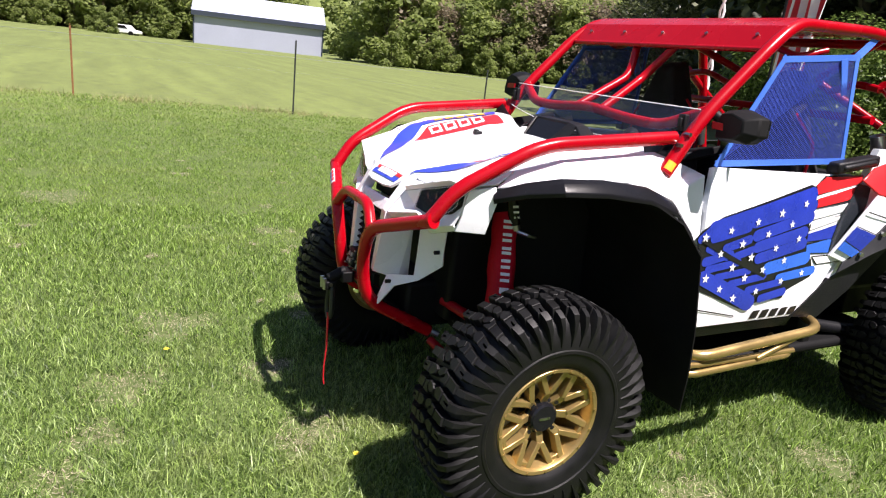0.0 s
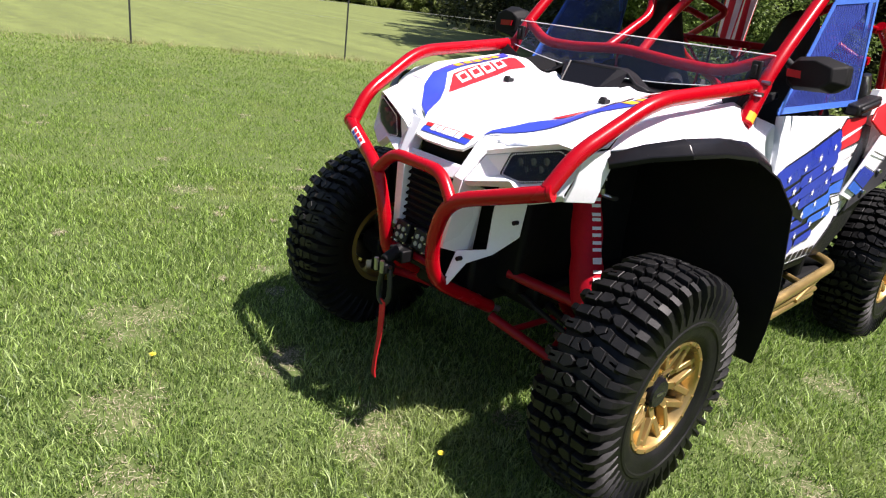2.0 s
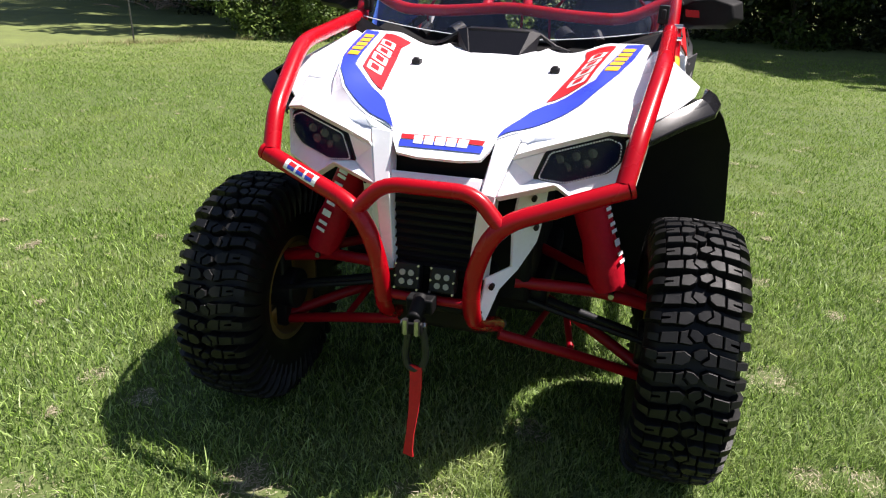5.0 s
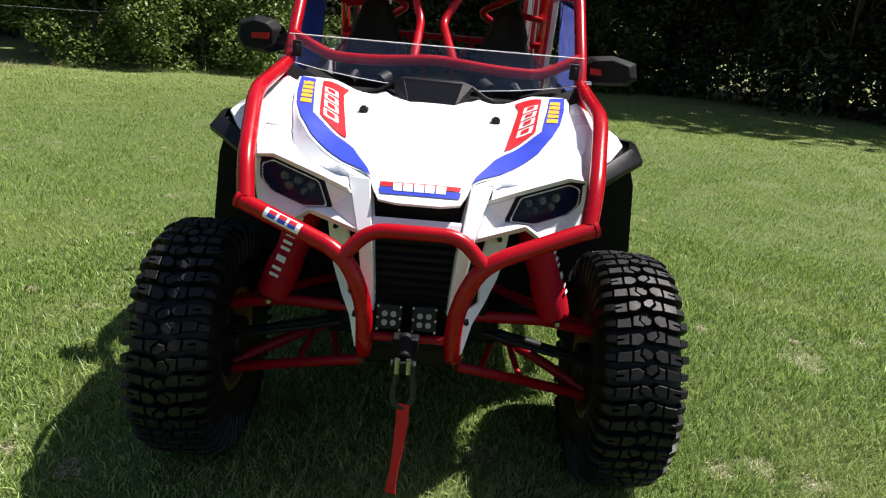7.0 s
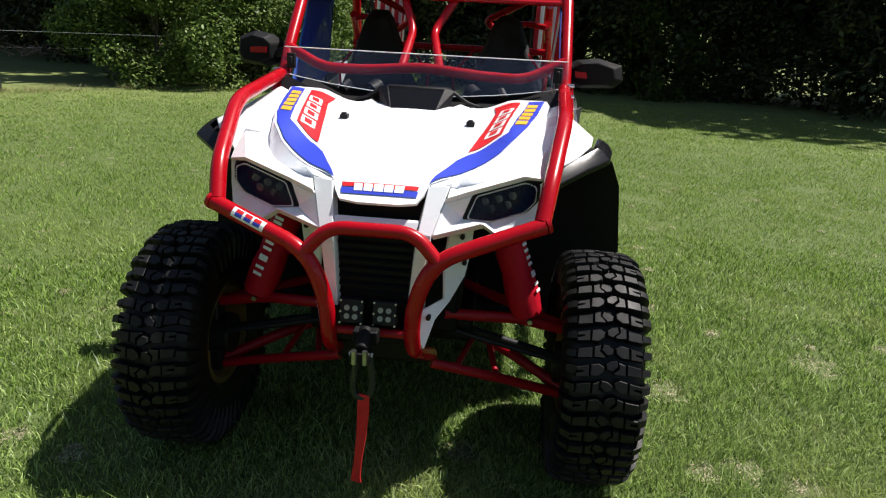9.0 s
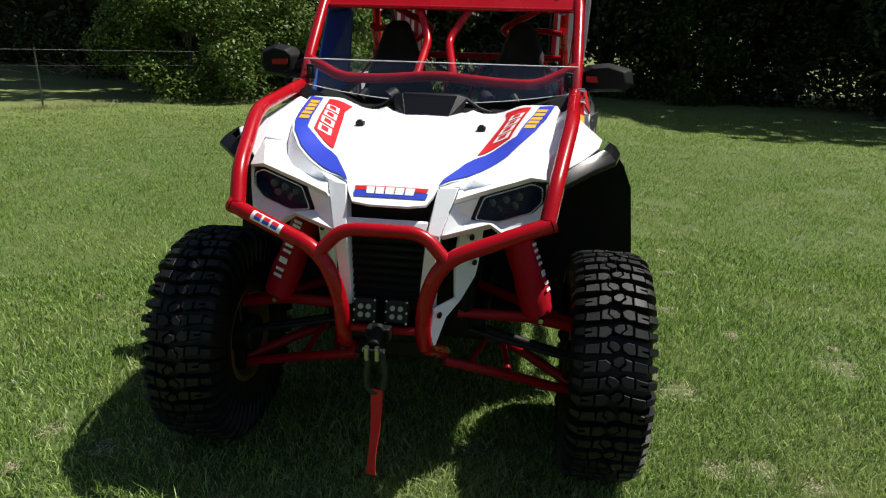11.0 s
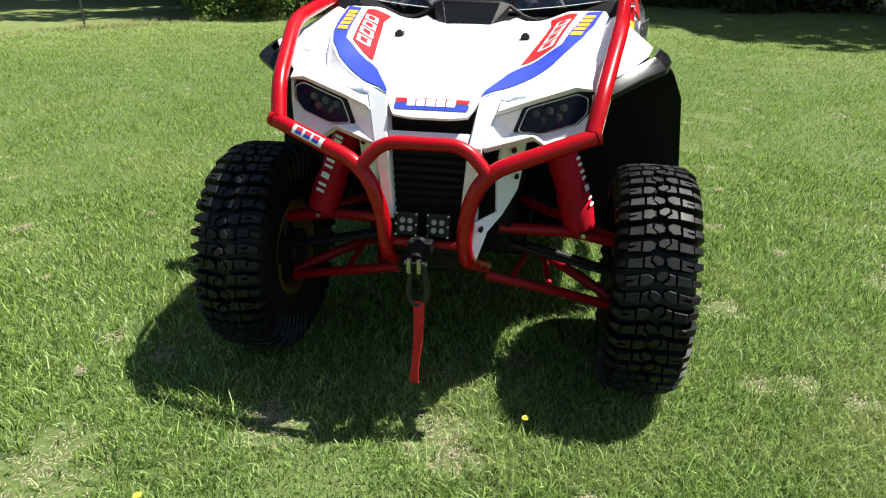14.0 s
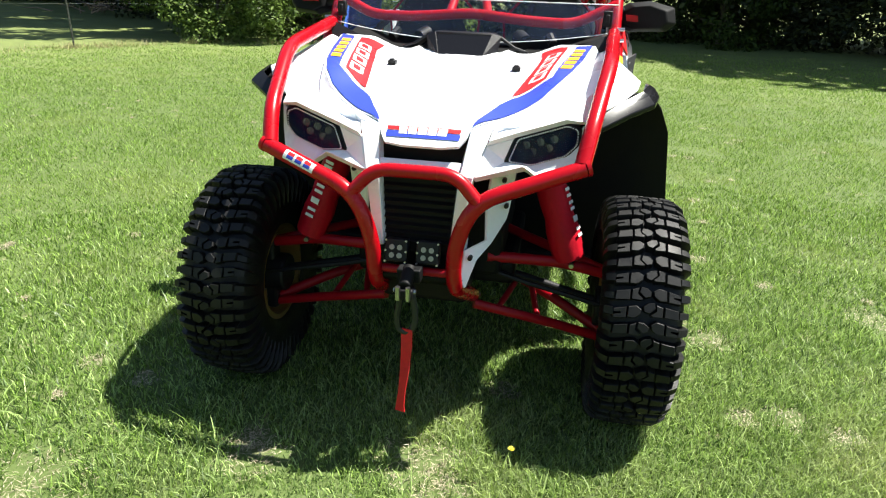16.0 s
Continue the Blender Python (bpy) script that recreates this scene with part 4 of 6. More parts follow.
# low smoked windscreen with black brackets
WS = []
for i in range(13):
    u = -1 + i / 6
    lo = 1.325 - 0.062 * math.cos(u * math.pi / 2) ** 0.9 if abs(u) < 1 else 1.325
    WS.append((u * 0.605, 0.545 - 0.03 * (1 - u * u), lo))
for i in range(13):
    u = 1 - i / 6
    WS.append((u * 0.600, 0.590 - 0.03 * (1 - u * u), 1.425))
screen = part("windscreen", solid(WS, [(i, i + 1, 24 - i, 25 - i) for i in range(12)], 0.005), SCREEN, buggy, "low smoked clear windscreen")
part("screen_edge", sweep(bmesh.new(), [Vector(p) + Vector((0, -0.002, 0.001)) for p in WS[13:]], 0.0022, 6), LED, screen, "polished upper edge")
part("screen_edge", sweep(bmesh.new(), [Vector(p) + Vector((0, -0.002, -0.001)) for p in WS[:13]], 0.0022, 6), LED, screen, "polished lower edge")
for s in (1, -1):
    bm = bmesh.new()
    box(bm, (s * 0.560, 0.556, 1.372), (0.036, 0.02, 0.062))
    box(bm, (s * 0.560, 0.545, 1.372), (0.016, 0.02, 0.035))
    part("screen_clamp", bm, BLACK, screen, "black clamp", 30, 0.004)

# mirrors
for s in (1, -1):
    M = [(x - 0.055, y - 0.05, z + 0.015) for x, y, z in ((0.655, 0.760, 1.385), (0.655, 0.760, 1.325), (0.700, 0.715, 1.310), (0.815, 0.735, 1.318), (0.845, 0.755, 1.345), (0.835, 0.760, 1.400), (0.760, 0.740, 1.420), (0.690, 0.735, 1.410))]
    M = [(0.605 + (x - 0.600) * 1.22, y - 0.5 * (x - 0.62), 1.322 + (z - 1.325) * 1.12) for x, y, z in M] if s == 1 else [(0.655 + (x - 0.600) * 1.03, y, 1.335 + (z - 1.325) * 1.36) for x, y, z in M]
    bm = bmesh.new()
    c = Vector((0.695, 0.65, 1.380)) if s == 1 else Vector((0.752, 0.65, 1.410))
    front = [bm.verts.new((s * v.x, v.y - 0.045, v.z)) for v in (c.lerp(Vector(p), 0.72) for p in M)]
    mid = [bm.verts.new((s * p[0], p[1], p[2])) for p in M]
    back = [bm.verts.new((s * p[0], p[1] + 0.05, p[2])) for p in M]
    n = len(M)
    for a, b in ((front, mid), (mid, back)):
        for i in range(n):
            bm.faces.new((a[i], a[(i + 1) % n], b[(i + 1) % n], b[i]))
    bm.faces.new(front)
    bm.faces.new(back[::-1])
    bmesh.ops.recalc_face_normals(bm, faces=bm.faces[:])
    mirror = part("wing_mirror", bm, BLACK_DULL, buggy, "black angular wing mirror with red insert", 30, 0.006)
    part("mirror_insert", plate([(s * (x + (0.055 if s == -1 else 0)), y, z + (0.030 if s == -1 else 0)) for x, y, z in ((0.635, 0.628, 1.390), (0.710, 0.632, 1.387), (0.710, 0.632, 1.363), (0.640, 0.628, 1.365))], (0, -1, 0), 0.008), RED_DULL, mirror, "red insert", 0)
    part("mirror_glass", plate([(s * (x + (0.055 if s == -1 else 0)), y, z + (0.025 if s == -1 else 0)) for x, y, z in ((0.625, 0.762, 1.345), (0.765, 0.764, 1.35), (0.765, 0.764, 1.415), (0.635, 0.762, 1.42))], (0, 1, 0), 0.004), STEEL, mirror, "silvered glass", 0)
    part("mirror_arm", tube([(s * 0.595, 0.66, 1.42), (s * (0.64 if s == 1 else 0.70), 0.70, 1.38)], 0.018, 0.01), BLACK, mirror)

# window nets
for s in (1, -1):
    A, B, C, D = Vector((0.615, 0.72, 1.235)), Vector((0.600, 0.975, 1.640)), Vector((0.600, 1.42, 1.690)), Vector((0.640, 1.44, 1.270))
    E_ = [Vector((s * p.x, p.y, p.z)) for p in (A, B, C, D)]
    net = part("window_net", solid([A * 1, B, C, D] if s == 1 else E_, [(0, 1, 2, 3)], 0.002), NET, buggy, "blue mesh window net with webbing border", 0)
    bm = bmesh.new()
    across = lambda u, v: E_[0].lerp(E_[3], u).lerp(E_[1].lerp(E_[2], u), v)
    for i in range(-47, 48):
        c = i / 48
        sweep(bm, [across(max(0, c), max(0, -c)), across(min(1, 1 + c), min(1, 1 - c))], 0.0011, 4)
        if i % 2 == 0:
            sweep(bm, [across(max(0, c), min(1, 1 + c)), across(min(1, 1 + c), max(0, c))], 0.0008, 4)
    tagged(part("netting", bm, CORD, net, "fine blue cords", 0), kind="stuff")
    for p, q in ((0, 1), (1, 2), (2, 3), (3, 0)):
        u = (E_[q] - E_[p]).normalized()
        out = Vector((s * 0.004, 0, 0))
        v = out.cross(u).normalized() * 0.012
        part("border_strap", solid([E_[p] - u * 0.015 + out - v, E_[q] + u * 0.015 + out - v, E_[q] + u * 0.015 + out + v, E_[p] - u * 0.015 + out + v], [(0, 1, 2, 3)], 0.004), WEBBING, net, "", 0)
    part("tie_strap", solid([E_[2] + Vector((0, -0.03, 0)), E_[2] + Vector((0, 0.03, 0)), E_[2] + Vector((-s * 0.02, 0.16, 0.09)), E_[2] + Vector((-s * 0.02, 0.12, 0.10))], [(0, 1, 2, 3)], 0.004), WEBBING, net, "", 0)
    part("tie_strap", solid([E_[2] + Vector((s * 0.006, -0.11, -0.02)), E_[2] + Vector((s * 0.006, -0.07, -0.01)), E_[2] + Vector((s * 0.006, -0.02, -0.15)), E_[2] + Vector((s * 0.006, -0.05, -0.16))], [(0, 1, 2, 3)], 0.004), WEBBING, net, "", 0)

# seats
for s in (1, -1):
    bm = bmesh.new()
    rows = [(0.46, 0.20, 1.50, 0.05), (0.70, 0.25, 1.46, 0.08), (0.92, 0.255, 1.42, 0.10), (1.10, 0.24, 1.40, 0.10), (1.22, 0.185, 1.38, 0.10), (1.33, 0.145, 1.37, 0.09), (1.43, 0.105, 1.37, 0.08), (1.50, 0.078, 1.37, 0.07), (1.53, 0.055, 1.38, 0.05)]
    rings = []
    for z, w, y, d in rows:
        rings.append([bm.verts.new((s * 0.34 + w * cx, y + d * cy, z + 0.03 * max(0, cy) + 0.07)) for cx, cy in ((-1, 0.2), (-0.8, -0.8), (0, -0.5), (0.8, -0.8), (1, 0.2), (0.7, 1), (-0.7, 1))])
    for a, b in zip(rings, rings[1:]):
        for i in range(7):
            bm.faces.new((a[i], a[(i + 1) % 7], b[(i + 1) % 7], b[i]))
    bm.faces.new(rings[0][::-1])
    bm.faces.new(rings[-1])
    bmesh.ops.recalc_face_normals(bm, faces=bm.faces[:])
    seat = part("seat", bm, CLOTH_DARK, buggy, "black high-backed bucket seat", 60, 0.015)
    bm = bmesh.new()
    box(bm, (s * 0.31, 1.20, 0.70), (0.50, 0.52, 0.14))
    part("cushion", bm, CLOTH_DARK, seat, "", 40, 0.04)
    part("seat_piping", tube([(s * 0.31 - 0.235, 1.36, 1.20), (s * 0.31 - 0.245, 1.36, 1.32), (s * 0.31 - 0.14, 1.34, 1.44)], 0.007, 0.03, 6), CLOTH_RED, seat, "red piping")
    part("seat_piping", tube([(s * 0.31 + 0.235, 1.36, 1.20), (s * 0.31 + 0.245, 1.36, 1.32), (s * 0.31 + 0.14, 1.34, 1.44)], 0.007, 0.03, 6), CLOTH_RED, seat, "red piping")
bm = bmesh.new()
box(bm, (0, 2.05, 0.85), (0.95, 0.85, 0.55))
box(bm, (0, 1.62, 0.75), (1.20, 0.10, 0.85))
part("engine_bay", bm, BLACK_DULL, buggy, "black engine cover", 30, 0.03)
for s in (1, -1):
    bm = bmesh.new()
    box(bm, (s * 0.66, 1.50, 1.262), (0.06, 0.28, 0.048), Matrix.Rotation(0.15, 4, "X"))
    box(bm, (s * 0.685, 1.50, 1.262), (0.03, 0.22, 0.024), Matrix.Rotation(0.15, 4, "X"))
    part("side_vent", bm, BLACK, buggy, "black side air vent", 30, 0.010)
    part("rear_shock", sweep(bmesh.new(), [(s * 0.52, 1.86, 1.38), (s * 0.55, 1.93, 1.18)], 0.032, 12), STEEL, buggy, "silver shock reservoir")

# ---- lamps, winch hook, suspension ----
for x in (-0.060, 0.042):
    bm = bmesh.new()
    box(bm, (x, -0.445, 0.694), (0.074, 0.040, 0.074), Matrix.Rotation(-0.25, 4, "X"))
    pod = part("light_pod", bm, BLACK, buggy, "black square work light with four lenses", 30, 0.005)
    for dx in (-0.0125, 0.0125):
        for dz in (-0.0125, 0.0125):
            bm = bmesh.new()
            y = -0.4665 + 0.25 * dz
            sweep(bm, [(x + dx, y + 0.01, 0.694 + dz), (x + dx, y - 0.003, 0.697 + dz)], 0.0086, 12)
            part("lens", bm, POD_LENS, pod, "round frosted lens")
    for dx in (-0.0325, 0.0325):
        for dz in (-0.0325, 0, 0.0325):
            y = -0.467 + 0.25 * dz
            part("screw", sweep(bmesh.new(), [(x + dx, y + 0.01, 0.695 + dz), (x + dx, y - 0.003, 0.698 + dz)], 0.0035, 6), STEEL, pod)
bm = bmesh.new()
sweep(bm, [(-0.11, -0.44, 0.61), (0.11, -0.44, 0.61)], 0.018, 10)
box(bm, (-0.005, -0.50, 0.640), (0.075, 0.05, 0.045))
sweep(bm, [(-0.005, -0.50, 0.66), (-0.005, -0.57, 0.625)], 0.022, 10)
box(bm, (-0.006, -0.565, 0.605), (0.058, 0.045, 0.035))
winch = part("winch_fairlead", bm, BLACK_DULL, buggy, "black winch fairlead with shackle", 30, 0.005)
bm = bmesh.new()
sweep(bm, fillet([(-0.018, -0.56, 0.62), (-0.022, -0.56, 0.57), (-0.032, -0.56, 0.515), (-0.024, -0.56, 0.470), (0.010, -0.56, 0.465), (0.029, -0.56, 0.50), (0.025, -0.56, 0.555), (0.017, -0.56, 0.60), (-0.004, -0.56, 0.61)], 0.03), 0.0105, 8)
part("hook", bm, mat("dark_forged_steel", (0.03, 0.033, 0.03), 0.45, metal=0.5, var=0.3), winch, "dark forged tow hook")
part("shackle_pin", sweep(bmesh.new(), [(-0.040, -0.568, 0.612), (0.030, -0.568, 0.612)], 0.0075, 8), STEEL, winch, "bright steel shackle pin")
for x in (-0.022, 0.010):
    part("shackle_ear", sweep(bmesh.new(), [(x, -0.590, 0.634), (x, -0.588, 0.590)], 0.008, 8), STEEL, winch)
S = [(0.002, -0.565, 0.480, 0.018), (0.002, -0.563, 0.42, 0.018), (-0.004, -0.560, 0.33, 0.015), (-0.012, -0.562, 0.25, 0.012), (-0.018, -0.560, 0.19, 0.014), (-0.019, -0.556, 0.165, 0.017)]
vs = [(x - w, y, z) for x, y, z, w in S] + [(x + w, y - 0.008, z) for x, y, z, w in S]
part("pull_strap", solid(vs, [(i, i + 1, 7 + i, 6 + i) for i in range(5)], 0.005), STRAP, winch, "red webbing pull strap")

for s in (1, -1):
    def X(pts):
        return [(s * x, y, z) for x, y, z in pts]
    part("upper_arm", tube(X([(0.20, -0.16, 0.585), (0.46, -0.09, 0.560), (0.68, -0.07, 0.515)]), 0.020, 0.05), RED_DULL, buggy, "red upper suspension arm")
    part("upper_arm", tube(X([(0.20, 0.20, 0.585), (0.46, 0.02, 0.560), (0.68, -0.07, 0.515)]), 0.018, 0.05), RED_DULL, buggy)
    part("lower_arm", tube(X([(0.165, -0.18, 0.400), (0.45, -0.10, 0.315), (0.68, -0.07, 0.255)]), 0.018, 0.05), RED_DULL, buggy, "red lower suspension arm")
    part("lower_arm", tube(X([(0.165, 0.20, 0.430), (0.45, 0.03, 0.36), (0.68, -0.07, 0.265)]), 0.020, 0.05), RED_DULL, buggy)
    part("arm_brace", tube(X([(0.25, -0.155, 0.375), (0.31, 0.08, 0.41)]), 0.012, 0.02), RED_DULL, buggy)
    part("arm_brace", tube(X([(0.40, -0.11, 0.33), (0.36, 0.06, 0.40)]), 0.012, 0.02), RED_DULL, buggy)
    part("tie_rod", tube(X([(0.17, -0.11, 0.520), (0.35, -0.12, 0.478), (0.66, -0.13, 0.415)]), 0.010, 0.02, 8), BLACK, buggy, "thin black tie rod")
    part("drive_shaft", tube(X([(0.16, -0.02, 0.50), (0.66, -0.06, 0.395)]), 0.016, 0.02), BLACK, buggy, "black drive shaft")
    bm = bmesh.new()
    sweep(bm, X([(0.60, -0.065, 0.39), (0.72, -0.068, 0.39)]), 0.075, 16)
    box(bm, (s * 0.665, -0.07, 0.39), (0.045, 0.07, 0.30))
    part("hub_carrier", bm, BLACK, buggy, "black hub carrier", 40, 0.01)
    top, low = Vector((s * 0.345, -0.02, 0.98)), Vector((s * 0.492, -0.085, 0.580))
    bm = bmesh.new()
    d = (low - top).normalized()
    u = Vector((0, -1, 0))
    w = d.cross(u).normalized()
    rings = []
    for i in range(9):
        t = i / 8
        r1 = 0.049 + 0.011 * t + 0.004 * math.sin(i * 2.2)
        rings.append([bm.verts.new(top.lerp(low, t) + (u * math.sin(a) * r1 * 0.9 + w * math.cos(a) * r1) * (1 + 0.04 * math.sin(5 * a + i))) for a in (2 * math.pi * j / 14 for j in range(14))])
    for a, b in zip(rings, rings[1:]):
        for j in range(14):
            bm.faces.new((a[j], a[(j + 1) % 14], b[(j + 1) % 14], b[j]))
    bm.faces.new(rings[0][::-1])
    bm.faces.new(rings[-1])
    bmesh.ops.recalc_face_normals(bm, faces=bm.faces[:])
    cover = part("shock_cover", bm, CLOTH_RED, buggy, "red fabric shock absorber cover with white lettering bars", 60)
    for k, wide in enumerate((1.0, 1.0, 0.8, 1.1, 1.1, 0.5, 1.2)):
        t = 0.10 + k * 0.112
        ang = -0.30 if s == 1 else 0.25
        out = (u * math.cos(ang) + w * math.sin(ang)) if s == -1 else (u * 0.35 + Vector((1, 0, 0)) * 0.93)
        out = (out - d * out.dot(d)).normalized()
        side = d.cross(out).normalized()
        for e in (-1, 1):
            p = top.lerp(low, t + 0.02 + e * 0.024 * wide)
            r1 = 0.049 + 0.011 * t + 0.0045
            q = p + out * r1
            part("white_bar", solid([q - side * 0.017 - d * 0.0055, q + side * 0.017 - d * 0.0055, q + side * 0.017 + d * 0.0055, q - side * 0.017 + d * 0.0055], [(0, 1, 2, 3)], 0.0015), WHITE_VINYL, cover, "white bar", 0)
    part("shock_rod", sweep(bmesh.new(), [low, low + d * 0.035], 0.016, 10), BLACK, buggy)
    part("shock_bolt", sweep(bmesh.new(), [low + d * 0.024, low + d * 0.024 + u * 0.030], 0.009, 8), STEEL, buggy)
    res = part("shock_reservoir", sweep(bmesh.new(), X([(0.395, -0.035, 1.045), (0.402, -0.012, 0.950)]), 0.021, 14), GLOSSY, buggy, "black shock reservoir with pale bars and silver cap")
    part("reservoir_cap", sweep(bmesh.new(), X([(0.402, -0.012, 0.949), (0.404, -0.006, 0.930)]), 0.019, 14), STEEL, res)
    for k in range(3):
        bm = bmesh.new()
        box(bm, (s * 0.418, -0.028 + 0.005 * k, 1.020 - 0.020 * k), (0.004, 0.022, 0.008))
        part("white_bar", bm, WHITE_VINYL, res, "white bar", 0)
    part("brake_hose", tube(X([(0.404, 0.0, 0.925), (0.43, 0.03, 0.915), (0.42, 0.075, 0.905)]), 0.008, 0.03, 8), STEEL, buggy)
    # rear suspension
    part("trailing_arm", tube(X([(0.45, 1.35, 0.50), (0.58, 1.95, 0.42), (0.62, 2.30, 0.40)]), 0.030, 0.08), BLACK, buggy, "black trailing arm")
    part("radius_rod", tube(X([(0.15, 2.45, 0.48), (0.62, 2.33, 0.36)]), 0.014, 0.05), BLACK, buggy)

# ---- wheels ----
R_TYRE, W_TYRE = 0.420, 0.135


PITCHES = 48
STEP = 2 * math.pi / PITCHES


def tyre_mesh():
    prof = [(-0.103, 0.194), (-0.120, 0.212), (-0.1285, 0.26), (-0.1285, 0.315), (-0.117, 0.357), (-0.097, 0.376), (-0.05, 0.385), (0, 0.387), (0.05, 0.385), (0.097, 0.376), (0.117, 0.357), (0.1285, 0.315), (0.1295, 0.272), (0.1325, 0.268), (0.1325, 0.258), (0.1285, 0.254), (0.124, 0.228), (0.120, 0.212), (0.103, 0.194)]
    return revolve(prof, 88)


def lug_mesh(outline, side):
    """A tread block from (across, along) points, along in pitches: flared base, chamfered worn top."""
    bm = bmesh.new()
    c = [sum(p[k] for p in outline) / len(outline) for k in (0, 1)]
    rings = []
    for grow, sink in ((1.10, 0.036), (1.0, 0.0045), (0.95, 0.0012), (0.88, 0.0)):
        ring = []
        for q, b in outline:
            q, b = c[0] + (q - c[0]) * grow, c[1] + (b - c[1]) * grow
            b = 0.46 + (b - 0.46) * 0.82 + 2.6 * q
            crown = interp(abs(q), (0, 0.05, 0.09, 0.11), (0.4155, 0.4145, 0.411, 0.405))
            r = crown - sink
            ring.append(bm.verts.new((side * q, r * math.cos(b * STEP), r * math.sin(b * STEP))))
        rings.append(ring)
    n = len(outline)
    for a, b in zip(rings, rings[1:]):
        for i in range(n):
            bm.faces.new((a[i], a[(i + 1) % n], b[(i + 1) % n], b[i]))
    bm.faces.new(rings[-1])
    bmesh.ops.recalc_face_normals(bm, faces=bm.faces[:])
    if sum(f.normal.y * f.calc_area() for f in bm.faces) < 0:
        bmesh.ops.reverse_faces(bm, faces=bm.faces[:])
    return bm


def shoulder_mesh(side, drop, wide):
    """A shoulder block that turns over the edge and runs down the side wall as a tapering rib."""
    bm = bmesh.new()
    OUT = [(0.1005, 0.4095), (0.115, 0.4025), (0.128, 0.392), (0.1370, 0.362), (0.1365, 0.332), (0.1340, 0.304), (0.1315, 0.283)]
    INN = [(0.1005, 0.371), (0.112, 0.363), (0.118, 0.353), (0.122, 0.342), (0.125, 0.325), (0.126, 0.304), (0.127, 0.283)]
    SPAN = [(0.14, 0.74), (0.13, 0.74), (0.14, 0.72), (0.17, 0.64), (0.22, 0.56), (0.27, 0.50), (0.31, 0.46)]
    rows = []
    for i, ((q, r), (qi, ri), (b0, b1)) in enumerate(zip(OUT, INN, SPAN)):
        r -= drop if i < 4 else 0
        b0, b1 = 0.70 + (b0 - 0.44) * wide - 0.02 * i, 0.70 + (b1 - 0.44) * wide - 0.02 * i
        rows.append([bm.verts.new((side * qq, rr * math.cos(b * STEP), rr * math.sin(b * STEP))) for qq, rr, b in ((qi, ri, b0 - 0.03), (q, r, b0 + 0.05), (q, r, b1 - 0.05), (qi, ri, b1 + 0.03))])
    for a, b in zip(rows, rows[1:]):
        for i in range(3):
            bm.faces.new((a[i], a[i + 1], b[i + 1], b[i]))
    bm.faces.new(rows[0])
    bm.faces.new(rows[-1][::-1])
    bmesh.ops.recalc_face_normals(bm, faces=bm.faces[:])
    return bm


LUG_ROWS = ([[(-0.011, 0.42), (0.005, 0.10), (0.022, 0.00), (0.026, 0.38), (0.008, 0.82), (-0.008, 0.76)],
             [(0.028, 0.02), (0.048, 0.12), (0.049, 0.82), (0.018, 0.94), (0.013, 0.86), (0.031, 0.44)],
             [(0.053, 0.12), (0.096, 0.15), (0.099, 0.80), (0.053, 0.84)]],
            [[(0.016, 0.34), (0.032, 0.06), (0.056, 0.10), (0.058, 0.86), (0.036, 0.94), (0.019, 0.70)],
             [(0.061, 0.10), (0.099, 0.18), (0.1005, 0.38), (0.076, 0.40), (0.076, 0.54), (0.1005, 0.60), (0.0995, 0.84), (0.061, 0.88)]])


def tread(wheel):
    """All blocks of the tread, two kinds of row taking turns, the inner half one pitch behind the outer."""
    rng = random.Random(7)
    for side in (1, -1):
        for kind, blocks in enumerate(LUG_ROWS):
            first = [part("tread_lug", lug_mesh(outline, side), RUBBER, wheel, "", 28) for outline in blocks]
            first.append(part("shoulder_lug", shoulder_mesh(side, 0.0 if kind else 0.006, 0.88 if kind else 0.78), RUBBER, wheel, "", 30))
            for i in range(PITCHES // 2):
                b = (2 * i + kind + (0.0 if side == 1 else 1.12)) * STEP
                for ob in first:
                    lug = ob
                    if i:
                        lug = ob.copy()
                        scene.collection.objects.link(lug)
                    k = 1 + 0.006 * (rng.random() - 0.5)
                    lug.matrix_basis = Matrix.Rotation(b + 0.012 * (rng.random() - 0.5), 4, "X") @ Matrix.Diagonal((1, k, k, 1))


